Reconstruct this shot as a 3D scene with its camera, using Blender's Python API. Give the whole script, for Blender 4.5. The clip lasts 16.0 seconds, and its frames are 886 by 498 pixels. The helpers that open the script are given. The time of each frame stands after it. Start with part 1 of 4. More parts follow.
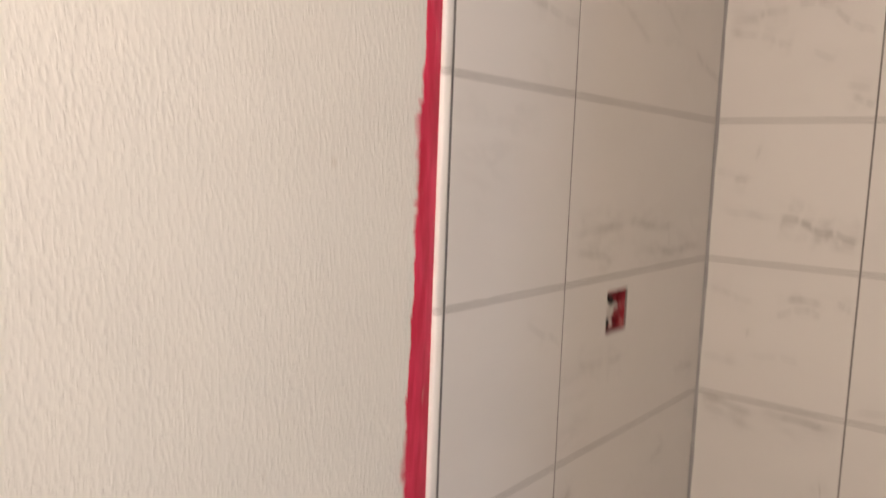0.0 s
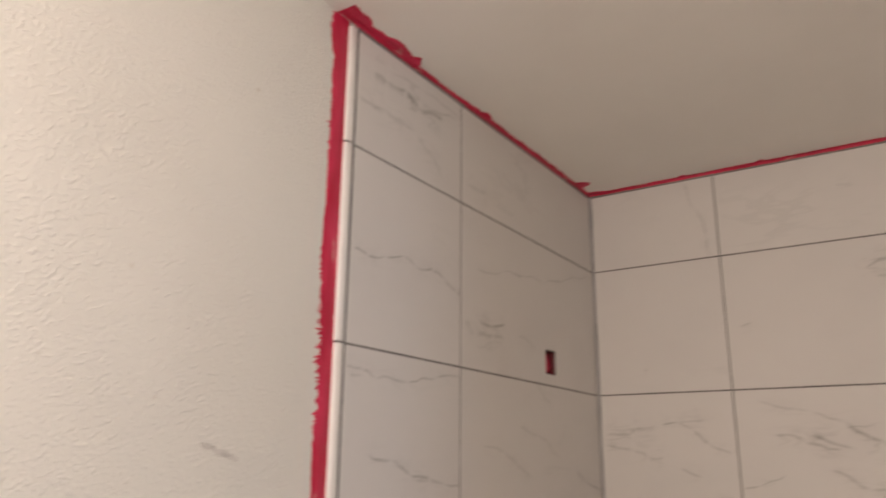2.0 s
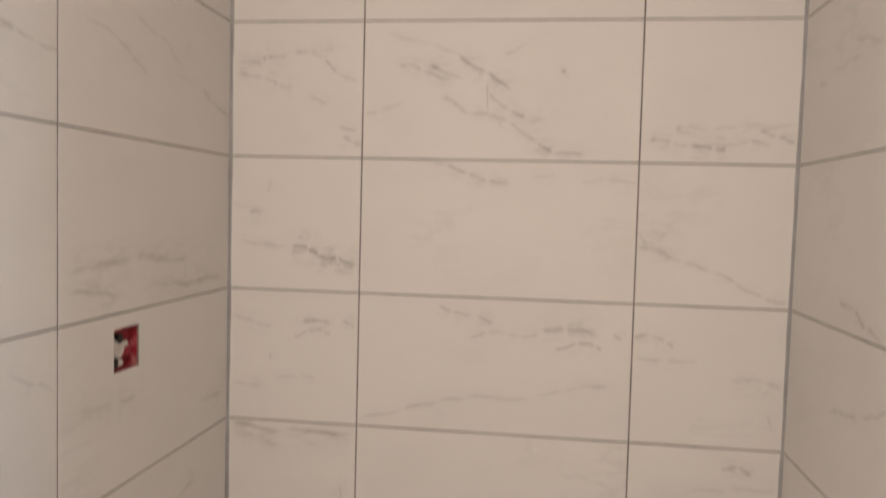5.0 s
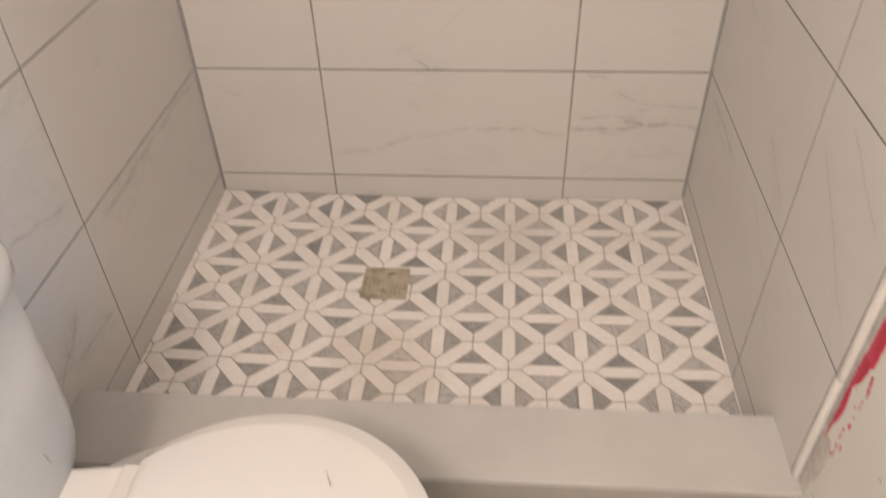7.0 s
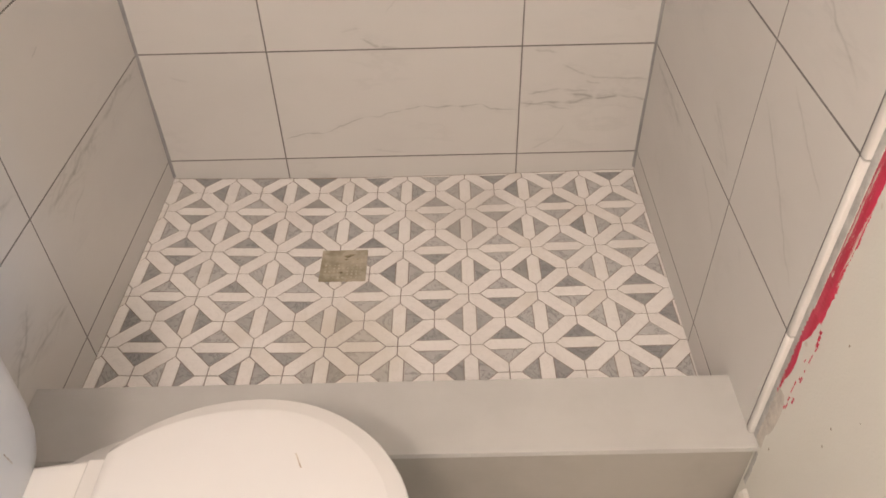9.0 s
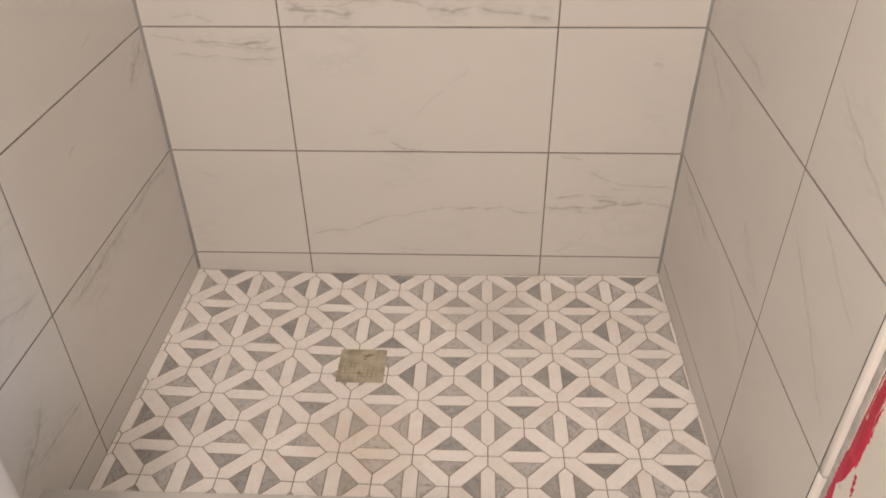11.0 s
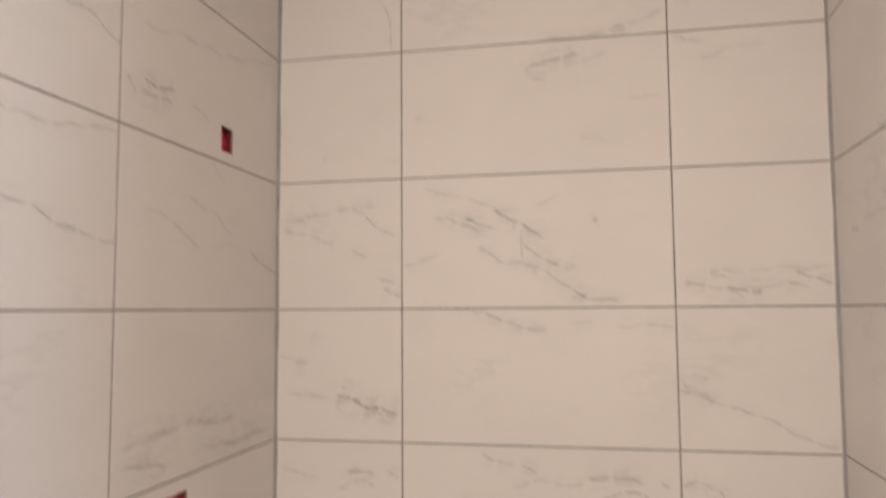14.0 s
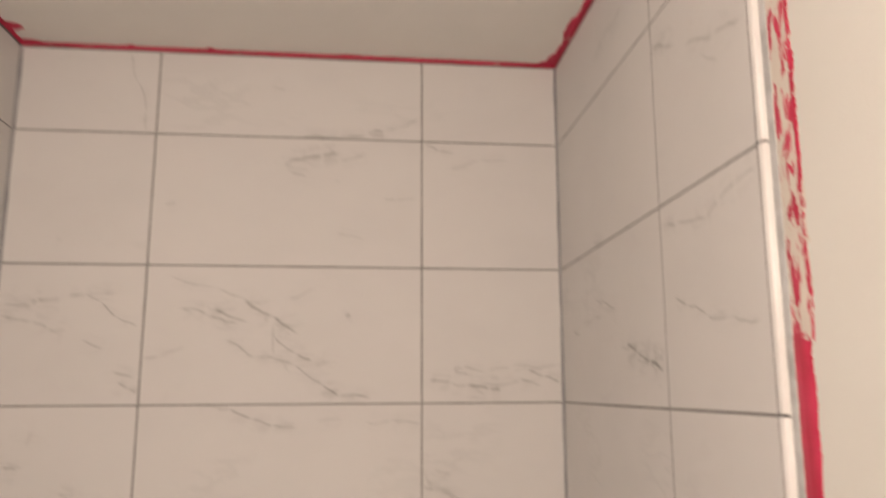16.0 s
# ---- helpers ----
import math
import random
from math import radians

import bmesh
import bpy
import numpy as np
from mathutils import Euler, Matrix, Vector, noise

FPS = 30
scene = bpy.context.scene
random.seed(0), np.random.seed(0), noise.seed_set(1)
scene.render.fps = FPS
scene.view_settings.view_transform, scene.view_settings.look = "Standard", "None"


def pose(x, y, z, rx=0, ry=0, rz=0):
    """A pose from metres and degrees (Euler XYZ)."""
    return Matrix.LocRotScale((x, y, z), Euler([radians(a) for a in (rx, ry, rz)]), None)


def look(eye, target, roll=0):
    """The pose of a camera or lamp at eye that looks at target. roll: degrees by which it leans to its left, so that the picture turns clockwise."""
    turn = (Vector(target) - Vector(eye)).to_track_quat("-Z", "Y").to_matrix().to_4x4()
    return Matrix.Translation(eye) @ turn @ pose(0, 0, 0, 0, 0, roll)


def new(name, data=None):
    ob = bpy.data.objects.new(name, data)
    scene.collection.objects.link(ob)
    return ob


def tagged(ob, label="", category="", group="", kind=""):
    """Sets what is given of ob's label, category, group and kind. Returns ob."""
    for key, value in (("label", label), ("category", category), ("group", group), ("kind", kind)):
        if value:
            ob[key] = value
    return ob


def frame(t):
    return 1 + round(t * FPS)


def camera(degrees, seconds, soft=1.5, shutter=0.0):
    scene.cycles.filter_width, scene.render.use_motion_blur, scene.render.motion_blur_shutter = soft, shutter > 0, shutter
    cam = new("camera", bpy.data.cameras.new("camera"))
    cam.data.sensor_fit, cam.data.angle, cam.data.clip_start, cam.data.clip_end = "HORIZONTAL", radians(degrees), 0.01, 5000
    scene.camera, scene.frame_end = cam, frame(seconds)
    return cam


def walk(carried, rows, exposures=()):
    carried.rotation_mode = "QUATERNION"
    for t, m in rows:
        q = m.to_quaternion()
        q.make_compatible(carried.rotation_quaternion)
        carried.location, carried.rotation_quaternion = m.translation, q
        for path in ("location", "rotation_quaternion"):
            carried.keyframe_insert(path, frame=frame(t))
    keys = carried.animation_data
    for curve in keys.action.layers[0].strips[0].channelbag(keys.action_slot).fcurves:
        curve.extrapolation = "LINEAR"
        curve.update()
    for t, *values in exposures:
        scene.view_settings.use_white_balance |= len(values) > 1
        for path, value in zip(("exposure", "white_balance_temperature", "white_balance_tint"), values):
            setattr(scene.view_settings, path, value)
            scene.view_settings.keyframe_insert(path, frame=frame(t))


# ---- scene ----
cam = camera(60.9, 16.0, soft=1.6, shutter=0.6)
PATH = [
    (0, (0.607, -1.687, 1.461), (-0.648, -0.146, 1.234), 2.1),
    (0.5, (0.631, -1.702, 1.588), (-0.659, -0.175, 1.65), 2.8),
    (1, (0.649, -1.72, 1.667), (-0.6, -0.189, 1.977), 2.1),
    (1.5, (0.68, -1.743, 1.691), (-0.535, -0.224, 2.156), 1.7),
    (2, (0.703, -1.745, 1.714), (-0.359, -0.143, 2.267), 0.6),
    (2.5, (0.706, -1.729, 1.716), (-0.091, 0.012, 2.295), 1.0),
    (3, (0.729, -1.709, 1.712), (0.282, 0.148, 2.307), 0.6),
    (3.2, (0.737, -1.709, 1.72), (0.399, 0.176, 2.296), 0.8),
    (5.3, (0.713, -1.643, 1.42), (0.46, 0.331, 1.225), 1.3),
    (5.5, (0.712, -1.628, 1.398), (0.458, 0.339, 1.14), 0.8),
    (6, (0.716, -1.64, 1.307), (0.454, 0.214, 0.604), 0.8),
    (6.5, (0.71, -1.65, 1.215), (0.514, 0.032, 0.15), -0.2),
    (7, (0.737, -1.659, 1.173), (0.607, -0.121, -0.1), -1.7),
    (7.5, (0.745, -1.656, 1.166), (0.694, -0.186, -0.188), -1.2),
    (8, (0.756, -1.665, 1.167), (0.736, -0.196, -0.189), -1.6),
    (8.2, (0.752, -1.667, 1.164), (0.748, -0.191, -0.185), -1.8),
    (10.3, (0.719, -1.643, 1.208), (0.66, -0.065, -0.018), -0.9),
    (10.5, (0.728, -1.631, 1.213), (0.656, -0.035, 0.009), -1.0),
    (11, (0.734, -1.62, 1.21), (0.664, 0.014, 0.059), -0.7),
    (11.5, (0.75, -1.621, 1.244), (0.723, 0.075, 0.185), -0.1),
    (12, (0.736, -1.631, 1.286), (0.73, 0.184, 0.447), 0.1),
    (12.5, (0.733, -1.654, 1.372), (0.676, 0.273, 0.839), -0.2),
    (13, (0.736, -1.668, 1.452), (0.596, 0.309, 1.18), 0.1),
    (13.5, (0.75, -1.681, 1.521), (0.473, 0.299, 1.46), 0.3),
    (14, (0.75, -1.7, 1.572), (0.358, 0.254, 1.733), -0.4),
    (14.5, (0.741, -1.734, 1.617), (0.281, 0.179, 1.976), -0.9),
    (15, (0.743, -1.748, 1.63), (0.341, 0.156, 2.091), -0.5),
    (15.3, (0.752, -1.748, 1.632), (0.514, 0.18, 2.108), -0.5),
    (15.5, (0.756, -1.737, 1.637), (0.671, 0.207, 2.099), -0.4),
    (15.6, (0.760, -1.730, 1.625), (0.748, 0.214, 2.091), -0.3),
    (15.7, (0.765, -1.723, 1.613), (0.828, 0.221, 2.078), -0.3),
    (15.8, (0.769, -1.719, 1.610), (0.873, 0.229, 2.063), -0.3),
    (15.9, (0.773, -1.714, 1.607), (0.949, 0.236, 2.019), -0.3),
    (16, (0.777, -1.71, 1.604), (0.998, 0.244, 1.972), -0.3),
]
walk(cam, [(t, look(eye, target, roll)) for t, eye, target, roll in PATH],
     exposures=[(0.0, 0.34, 6680, 10), (0.5, 0.15, 6600, 10), (1.5, -0.08, 6530, 10), (3.0, 0.27, 6480, 9.5), (5.5, 0.43, 6400, 7.6), (6.5, 0.70, 6400, 7.6), (8.0, 0.73, 6400, 8),
                (11.0, 0.77, 6400, 8), (12.5, 0.68, 6430, 8.4), (13.5, 0.54, 6430, 8.4), (14.5, 0.46, 6500, 10), (15.5, 0.45, 6500, 10), (16.0, 0.38, 6500, 10)])

# ---------------------------------------------------------------- light
world = bpy.data.worlds.new("world")
world.use_nodes = True
world.node_tree.nodes["Background"].inputs[0].default_value = (0.9, 0.92, 1.0, 1)
world.node_tree.nodes["Background"].inputs[1].default_value = 0.05
scene.world = world


def area_lamp(name, eye, target, size_x, size_y, watts, colour):
    data = bpy.data.lights.new(name, "AREA")
    data.shape, data.size, data.size_y, data.energy, data.color = "RECTANGLE", size_x, size_y, watts, colour
    ob = new(name, data)
    ob.matrix_world = look(eye, target)
    return ob


# the bathroom's lamp, over and behind the camera, and cooler light from the hall through the doorway
lamp = bpy.data.lights.new("ceiling_light", "POINT")
lamp.energy, lamp.shadow_soft_size, lamp.color = 34.5, 0.13, (1.0, 0.805, 0.71)
new("ceiling_light", lamp).location = (0.46, -2.35, 2.12)
area_lamp("hall_light", (3.0, -3.0, 1.4), (0.0, -1.2, 1.2), 0.35, 1.2, 14.5, (0.46, 0.68, 1.0))


# ---------------------------------------------------------------- materials
class Nodes:
    """A short way to write node materials."""

    def __init__(self, name):
        self.material = bpy.data.materials.new(name)
        self.material.use_nodes = True
        self.tree = self.material.node_tree
        self.shader = self.tree.nodes["Principled BSDF"]

    def add(self, kind, settings=None, **inputs):
        node = self.tree.nodes.new(kind)
        for key, value in (settings or {}).items():
            setattr(node, key, value)
        for key, value in inputs.items():
            self.plug(node.inputs[int(key[1:]) if key[0] == "i" and key[1:].isdigit() else key.replace("_", " ")], value)
        return node

    def plug(self, socket, value):
        if isinstance(value, bpy.types.NodeSocket):
            self.tree.links.new(value, socket)
        elif isinstance(value, bpy.types.Node):
            self.tree.links.new(value.outputs[0], socket)
        else:
            socket.default_value = value

    def math(self, op, a, b=0.0, c=0.0, clamp=False):
        return self.add("ShaderNodeMath", {"operation": op, "use_clamp": clamp}, i0=a, i1=b, i2=c).outputs[0]

    def vec(self, op, a, b=(0, 0, 0), scale=None):
        node = self.add("ShaderNodeVectorMath", {"operation": op}, i0=a, i1=b)
        if scale is not None:
            self.plug(node.inputs["Scale"], scale)
        return node.outputs["Value"] if op in ("DOT_PRODUCT", "LENGTH", "DISTANCE") else node.outputs["Vector"]

    def noise(self, at, scale, detail=4.0, rough=0.55, distort=0.0):
        return self.add("ShaderNodeTexNoise", None, Vector=at, Scale=scale, Detail=detail, Roughness=rough, Distortion=distort)

    def ramp(self, value, low, high, a=0.0, b=1.0):
        return self.add("ShaderNodeMapRange", {"interpolation_type": "SMOOTHSTEP"}, i0=value, i1=low, i2=high, i3=a, i4=b).outputs[0]

    def mix(self, factor, a, b):
        node = self.tree.nodes.new("ShaderNodeMix")
        node.data_type = "RGBA"
        self.plug(node.inputs[0], factor)
        self.plug(node.inputs[6], a)
        self.plug(node.inputs[7], b)
        return node.outputs[2]

    def bump(self, height, strength, distance):
        node = self.add("ShaderNodeBump", None, Height=height, Strength=strength, Distance=distance)
        self.plug(self.shader.inputs["Normal"], node)

    def place(self):
        return self.add("ShaderNodeTexCoord").outputs["Object"]

    def random(self):
        return self.add("ShaderNodeObjectInfo").outputs["Random"]

    def set(self, colour=None, rough=None, metal=None, specular=None):
        for key, value in (("Base Color", colour), ("Roughness", rough), ("Metallic", metal), ("Specular IOR Level", specular)):
            if value is not None:
                self.plug(self.shader.inputs[key], value)
        return self.material


def rgb(r, g, b):
    return (r, g, b, 1.0)


def marble_tile_material(name, veins):
    """Glazed marble-look porcelain; each tile carries the runs of its own veins (vein_a: start and strength, vein_b: end and width)."""
    n = Nodes(name)
    at, rand = n.place(), n.random()
    seed = n.vec("SCALE", (91.0, 47.0, 63.0), scale=rand)
    spot = n.vec("ADD", at, seed)
    warp = n.vec("SUBTRACT", n.noise(spot, 15.0, 2.5, 0.45).outputs["Color"], (0.5, 0.5, 0.5))
    moved = n.vec("MULTIPLY", n.vec("ADD", at, n.vec("SCALE", warp, scale=0.032)), (1, 0, 1))
    broken = n.ramp(n.noise(spot, 19.0, 3.0).outputs["Fac"], 0.36, 0.6, 0.64, 1.0)
    thread = n.math("ABSOLUTE", n.math("SUBTRACT", n.noise(n.vec("MULTIPLY", spot, (10.0, 10.0, 34.0)), 1.0, 3.0, 0.5, 0.5).outputs["Fac"], 0.5))
    strands = n.ramp(thread, 0.0, 0.06, 1.0, 0.0)
    total = 0.0
    for k in range(veins):
        a = n.add("ShaderNodeAttribute", {"attribute_type": "OBJECT", "attribute_name": f"vein_a{k}"}).outputs["Vector"]
        b = n.add("ShaderNodeAttribute", {"attribute_type": "OBJECT", "attribute_name": f"vein_b{k}"}).outputs["Vector"]
        if k:    # one vein after the other
            step = n.vec("SCALE", (1e-7, 1e-7, 1e-7), scale=total)
            a, b = n.vec("ADD", a, step), n.vec("ADD", b, step)
        strength = n.add("ShaderNodeSeparateXYZ", None, i0=a).outputs["Y"]
        width = n.add("ShaderNodeSeparateXYZ", None, i0=b).outputs["Y"]
        a0, b0 = n.vec("MULTIPLY", a, (1, 0, 1)), n.vec("MULTIPLY", b, (1, 0, 1))
        way, to = n.vec("SUBTRACT", b0, a0), n.vec("SUBTRACT", moved, a0)
        run = n.math("DIVIDE", n.vec("DOT_PRODUCT", to, way), n.math("MAXIMUM", n.vec("DOT_PRODUCT", way, way), 1e-5), clamp=True)
        off = n.vec("LENGTH", n.vec("SUBTRACT", to, n.vec("SCALE", way, scale=run)))
        thin = n.ramp(off, 0.0, width, 1.0, 0.0)
        halo = n.ramp(off, 0.0, n.math("MULTIPLY", width, 8.0), 1.0, 0.0)
        halo = n.math("MULTIPLY", n.math("MULTIPLY", halo, n.ramp(width, 0.003, 0.006, 0.3, 1.0)), n.math("MULTIPLY_ADD", strands, 0.6, 0.15))
        taper = n.ramp(n.math("ABSOLUTE", n.math("SUBTRACT", run, 0.5)), 0.3, 0.5, 1.0, 0.25)
        line = n.math("MULTIPLY", n.math("MULTIPLY", n.math("ADD", thin, halo), strength), taper)
        total = n.math("MAXIMUM", total, line)
    strong = n.math("MULTIPLY", total, broken)
    # faint print that every tile has
    long = n.vec("MULTIPLY", spot, (2.2, 1.0, 6.5))
    ridge = n.math("ABSOLUTE", n.math("SUBTRACT", n.noise(long, 1.3, 6.0, 0.6, 0.35).outputs["Fac"], 0.5))
    faint = n.math("MULTIPLY", n.ramp(ridge, 0.0, 0.035, 1.0, 0.0), n.ramp(n.noise(spot, 3.4, 2.0).outputs["Fac"], 0.52, 0.72))
    cloud = n.ramp(n.noise(n.vec("MULTIPLY", spot, (1.0, 1.0, 2.0)), 2.6, 4.0).outputs["Fac"], 0.4, 0.75, 0.0, 0.35)
    base = n.mix(cloud, rgb(0.70, 0.685, 0.662), rgb(0.62, 0.607, 0.588))
    base = n.mix(n.math("MULTIPLY", faint, 0.17), base, rgb(0.42, 0.42, 0.40))
    base = n.mix(n.math("MULTIPLY", strong, 0.86, clamp=True), base, rgb(0.30, 0.297, 0.278))
    n.bump(n.noise(spot, 60.0, 3.0).outputs["Fac"], 0.05, 0.002)
    return n.set(base, n.ramp(n.noise(spot, 8.0).outputs["Fac"], 0.3, 0.7, 0.48, 0.6), specular=0.35)


def mottled(name, a, b, scale, rough, grain=0.15, bump_scale=120.0, distance=0.002, specular=0.5, metal=0.0, per_piece=False, contrast=(0.35, 0.65), vary=0.06):
    n = Nodes(name)
    at = n.place()
    if per_piece:
        at = n.vec("ADD", at, n.vec("SCALE", (57.0, 31.0, 83.0), scale=n.random()))
    big = n.ramp(n.noise(at, scale, 5.0, 0.6).outputs["Fac"], *contrast)
    fine = n.noise(at, bump_scale, 3.0).outputs["Fac"]
    n.bump(fine, grain, distance)
    return n.set(n.mix(big, rgb(*a), rgb(*b)), n.ramp(fine, 0.3, 0.7, rough - vary, rough + vary), metal, specular)


def painted_wall_material(name, colour, dirt, peel_depth):
    """Rolled paint with an orange-peel skin and a few scuffs."""
    n = Nodes(name)
    at = n.place()
    peel = n.noise(at, 205.0, 2.0, 0.5, 0.2).outputs["Fac"]
    knobs = n.math("MULTIPLY", n.ramp(peel, 0.46, 0.70), n.ramp(n.noise(at, 9.0, 3.0).outputs["Fac"], 0.35, 0.65, 0.6, 1.0))
    skin = n.math("ADD", knobs, n.math("MULTIPLY", n.noise(at, 300.0, 2.0).outputs["Fac"], 0.10))
    n.bump(skin, peel_depth, 0.0022)
    patch = n.ramp(n.noise(at, 2.3, 4.0).outputs["Fac"], 0.42, 0.7, 0.0, 0.5)
    speck = n.ramp(n.noise(at, 34.0, 1.0).outputs["Fac"], 0.77, 0.82, 0.0, 0.35)
    base = n.mix(patch, rgb(*colour), rgb(*dirt))
    return n.set(n.mix(speck, base, rgb(0.45, 0.38, 0.28)), n.ramp(peel, 0.3, 0.7, 0.34, 0.46), specular=0.5)


def membrane_material(name, bare, low, high, tone=1.0, along=11.0, across=40.0):
    """Red waterproofing paint, brushed on; bare: how much of it is rubbed through to pale plaster."""
    n = Nodes(name)
    at = n.place()
    stroke = n.noise(n.vec("MULTIPLY", at, (9.0, 60.0, 60.0)), 1.0, 4.0, 0.6).outputs["Fac"]
    patch = n.noise(n.vec("MULTIPLY", at, (along, across, across)), 1.0, 5.0, 0.65, 0.5).outputs["Fac"]
    red = n.mix(n.ramp(stroke, 0.35, 0.7), rgb(0.48 * tone, 0.013, 0.05 * tone), rgb(0.68 * tone, 0.045, 0.115 * tone))
    worn = n.math("MULTIPLY", n.ramp(patch, low, high), bare)
    n.bump(stroke, 0.5, 0.002)
    return n.set(n.mix(worn, red, rgb(0.72, 0.66, 0.58)), 0.42, specular=0.4)


def stone_material(name, dark, light, stain, cracks):
    """Honed marble chips: each chip has its own tone, some are stained."""
    n = Nodes(name)
    rand = n.random()
    at = n.vec("ADD", n.place(), n.vec("SCALE", (57.0, 31.0, 83.0), scale=rand))
    tone = n.math("MULTIPLY_ADD", n.noise(at, 22.0, 5.0, 0.65, 0.8).outputs["Fac"], 0.7, n.math("MULTIPLY", n.math("FRACT", n.math("MULTIPLY", rand, 7.31)), 0.65))
    base = n.mix(n.ramp(tone, 0.2, 1.0), rgb(*dark), rgb(*light))
    crack = n.math("ABSOLUTE", n.math("SUBTRACT", n.noise(at, 26.0, 4.0, 0.6, 1.2).outputs["Fac"], 0.5))
    base = n.mix(n.math("MULTIPLY", n.ramp(crack, 0.0, 0.035, 1.0, 0.0), cracks), base, rgb(*[c * 0.55 for c in dark]))
    soiled = n.math("MULTIPLY", n.ramp(n.math("FRACT", n.math("MULTIPLY", rand, 13.7)), 0.72, 0.98), n.ramp(n.noise(at, 14.0).outputs["Fac"], 0.4, 0.65))
    spread = n.add("ShaderNodeNewGeometry").outputs["Position"]
    washed = n.ramp(n.noise(n.vec("ADD", spread, (3.7, 1.2, 0.0)), 4.2, 4.0, 0.6).outputs["Fac"], 0.52, 0.72, 0.0, 0.26)
    n.bump(n.noise(at, 90.0, 3.0).outputs["Fac"], 0.08, 0.001)
    base = n.mix(n.math("MULTIPLY", soiled, 0.4), base, rgb(*stain))
    base = n.mix(washed, base, rgb(*stain))
    # two old water stains, one yellowish, one grey
    blur = n.math("MULTIPLY_ADD", n.noise(spread, 11.0, 4.0, 0.6).outputs["Fac"], 0.22, -0.11)
    for spot, reach, tint in (((0.53, -0.60, 0.0), 0.17, (0.62, 0.56, 0.44)), ((0.80, -0.17, 0.0), 0.17, (0.56, 0.53, 0.49))):
        far = n.math("ADD", n.vec("DISTANCE", n.vec("MULTIPLY", spread, (1.0, 1.0, 0.0)), spot), blur)
        base = n.mix(n.ramp(far, 0.3 * reach, reach, 0.33, 0.0), base, rgb(*tint))
    return n.set(base, 0.36, specular=0.4)


TILE_PRINTS = {count: marble_tile_material(f"marble_tile_{count}", count) for count in (4, 9, 20)}
GROUT = mottled("grout", (0.18, 0.173, 0.165), (0.255, 0.245, 0.233), 9.0, 0.85, 0.4, 400.0)
FLOOR_GROUT = mottled("floor_grout", (0.285, 0.245, 0.215), (0.395, 0.35, 0.31), 7.0, 0.85, 0.4, 400.0)
CAULK = mottled("caulk", (0.29, 0.29, 0.295), (0.36, 0.36, 0.365), 14.0, 0.55, 0.2, 160.0)
TRIM = mottled("trim_glaze", (0.83, 0.815, 0.79), (0.78, 0.76, 0.73), 12.0, 0.18, 0.03, 60.0, per_piece=True)
MORTAR = mottled("thinset", (0.55, 0.55, 0.54), (0.42, 0.42, 0.41), 30.0, 0.8, 0.6, 120.0, 0.004)
PAINT = painted_wall_material("wall_paint", (0.767, 0.763, 0.712), (0.735, 0.722, 0.662), 0.42)
SMOOTH_PAINT = painted_wall_material("smooth_wall_paint", (0.775, 0.770, 0.718), (0.74, 0.728, 0.668), 0.1)
CEILING_PAINT = mottled("ceiling_paint", (0.87, 0.85, 0.80), (0.84, 0.82, 0.77), 2.5, 0.6, 0.25, 170.0, 0.0015, 0.3)
RED = membrane_material("red_membrane", 0.5, 0.62, 0.72)
RED_WORN = membrane_material("red_membrane_worn", 1.0, 0.455, 0.51, along=20.0, across=65.0)
RED_STREAKED = membrane_material("red_membrane_streaked", 1.0, 0.54, 0.59, along=9.0, across=150.0)
PLASTER = mottled("plaster", (0.66, 0.62, 0.56), (0.52, 0.49, 0.45), 45.0, 0.75, 0.6, 90.0, 0.004)
# the outlet's red lining, with the shade inside the hole put into its colour
SHADED_LINING = mottled("shaded_lining", (0.10, 0.012, 0.015), (0.20, 0.02, 0.03), 60.0, 0.6)
WHITE_STONE = stone_material("white_marble", (0.87, 0.845, 0.815), (0.93, 0.91, 0.885), (0.74, 0.68, 0.60), 0.14)
GREY_STONE = stone_material("grey_marble", (0.30, 0.30, 0.302), (0.58, 0.575, 0.565), (0.45, 0.425, 0.385), 0.55)
QUARTZ = mottled("curb_quartz", (0.55, 0.548, 0.53), (0.595, 0.592, 0.575), 5.0, 0.34, 0.006, 60.0, vary=0.01)
CURB_TILE = mottled("curb_tile", (0.38, 0.362, 0.325), (0.44, 0.422, 0.385), 3.5, 0.45, 0.05, 90.0, vary=0.02)
ROOM_TILE = mottled("room_floor_tile", (0.47, 0.445, 0.405), (0.55, 0.525, 0.49), 4.0, 0.4, 0.05, 90.0, per_piece=True, vary=0.02)
CERAMIC = mottled("sanitary_ceramic", (0.80, 0.785, 0.76), (0.79, 0.775, 0.745), 2.0, 0.1, 0.01, 40.0, vary=0.006)
# tank body: greyer and rougher than the ceramic of lid and bowl
TANK_CERAMIC = mottled("greyer_ceramic", (0.68, 0.67, 0.65), (0.64, 0.63, 0.61), 7.0, 0.3, 0.03, 70.0, vary=0.006)
SEAT_PLASTIC = mottled("seat_plastic", (0.71, 0.695, 0.675), (0.70, 0.685, 0.662), 3.0, 0.24, 0.01, 40.0, vary=0.006)
BASEBOARD = mottled("baseboard_paint", (0.80, 0.79, 0.76), (0.66, 0.64, 0.6), 22.0, 0.4, 0.1, 90.0)
DRAIN_METAL = mottled("drain_cover", (0.34, 0.305, 0.22), (0.53, 0.485, 0.385), 26.0, 0.5, 0.3, 160.0, 0.002, metal=0.15)
DARK = mottled("dark_void", (0.015, 0.013, 0.012), (0.03, 0.025, 0.025), 30.0, 0.7)
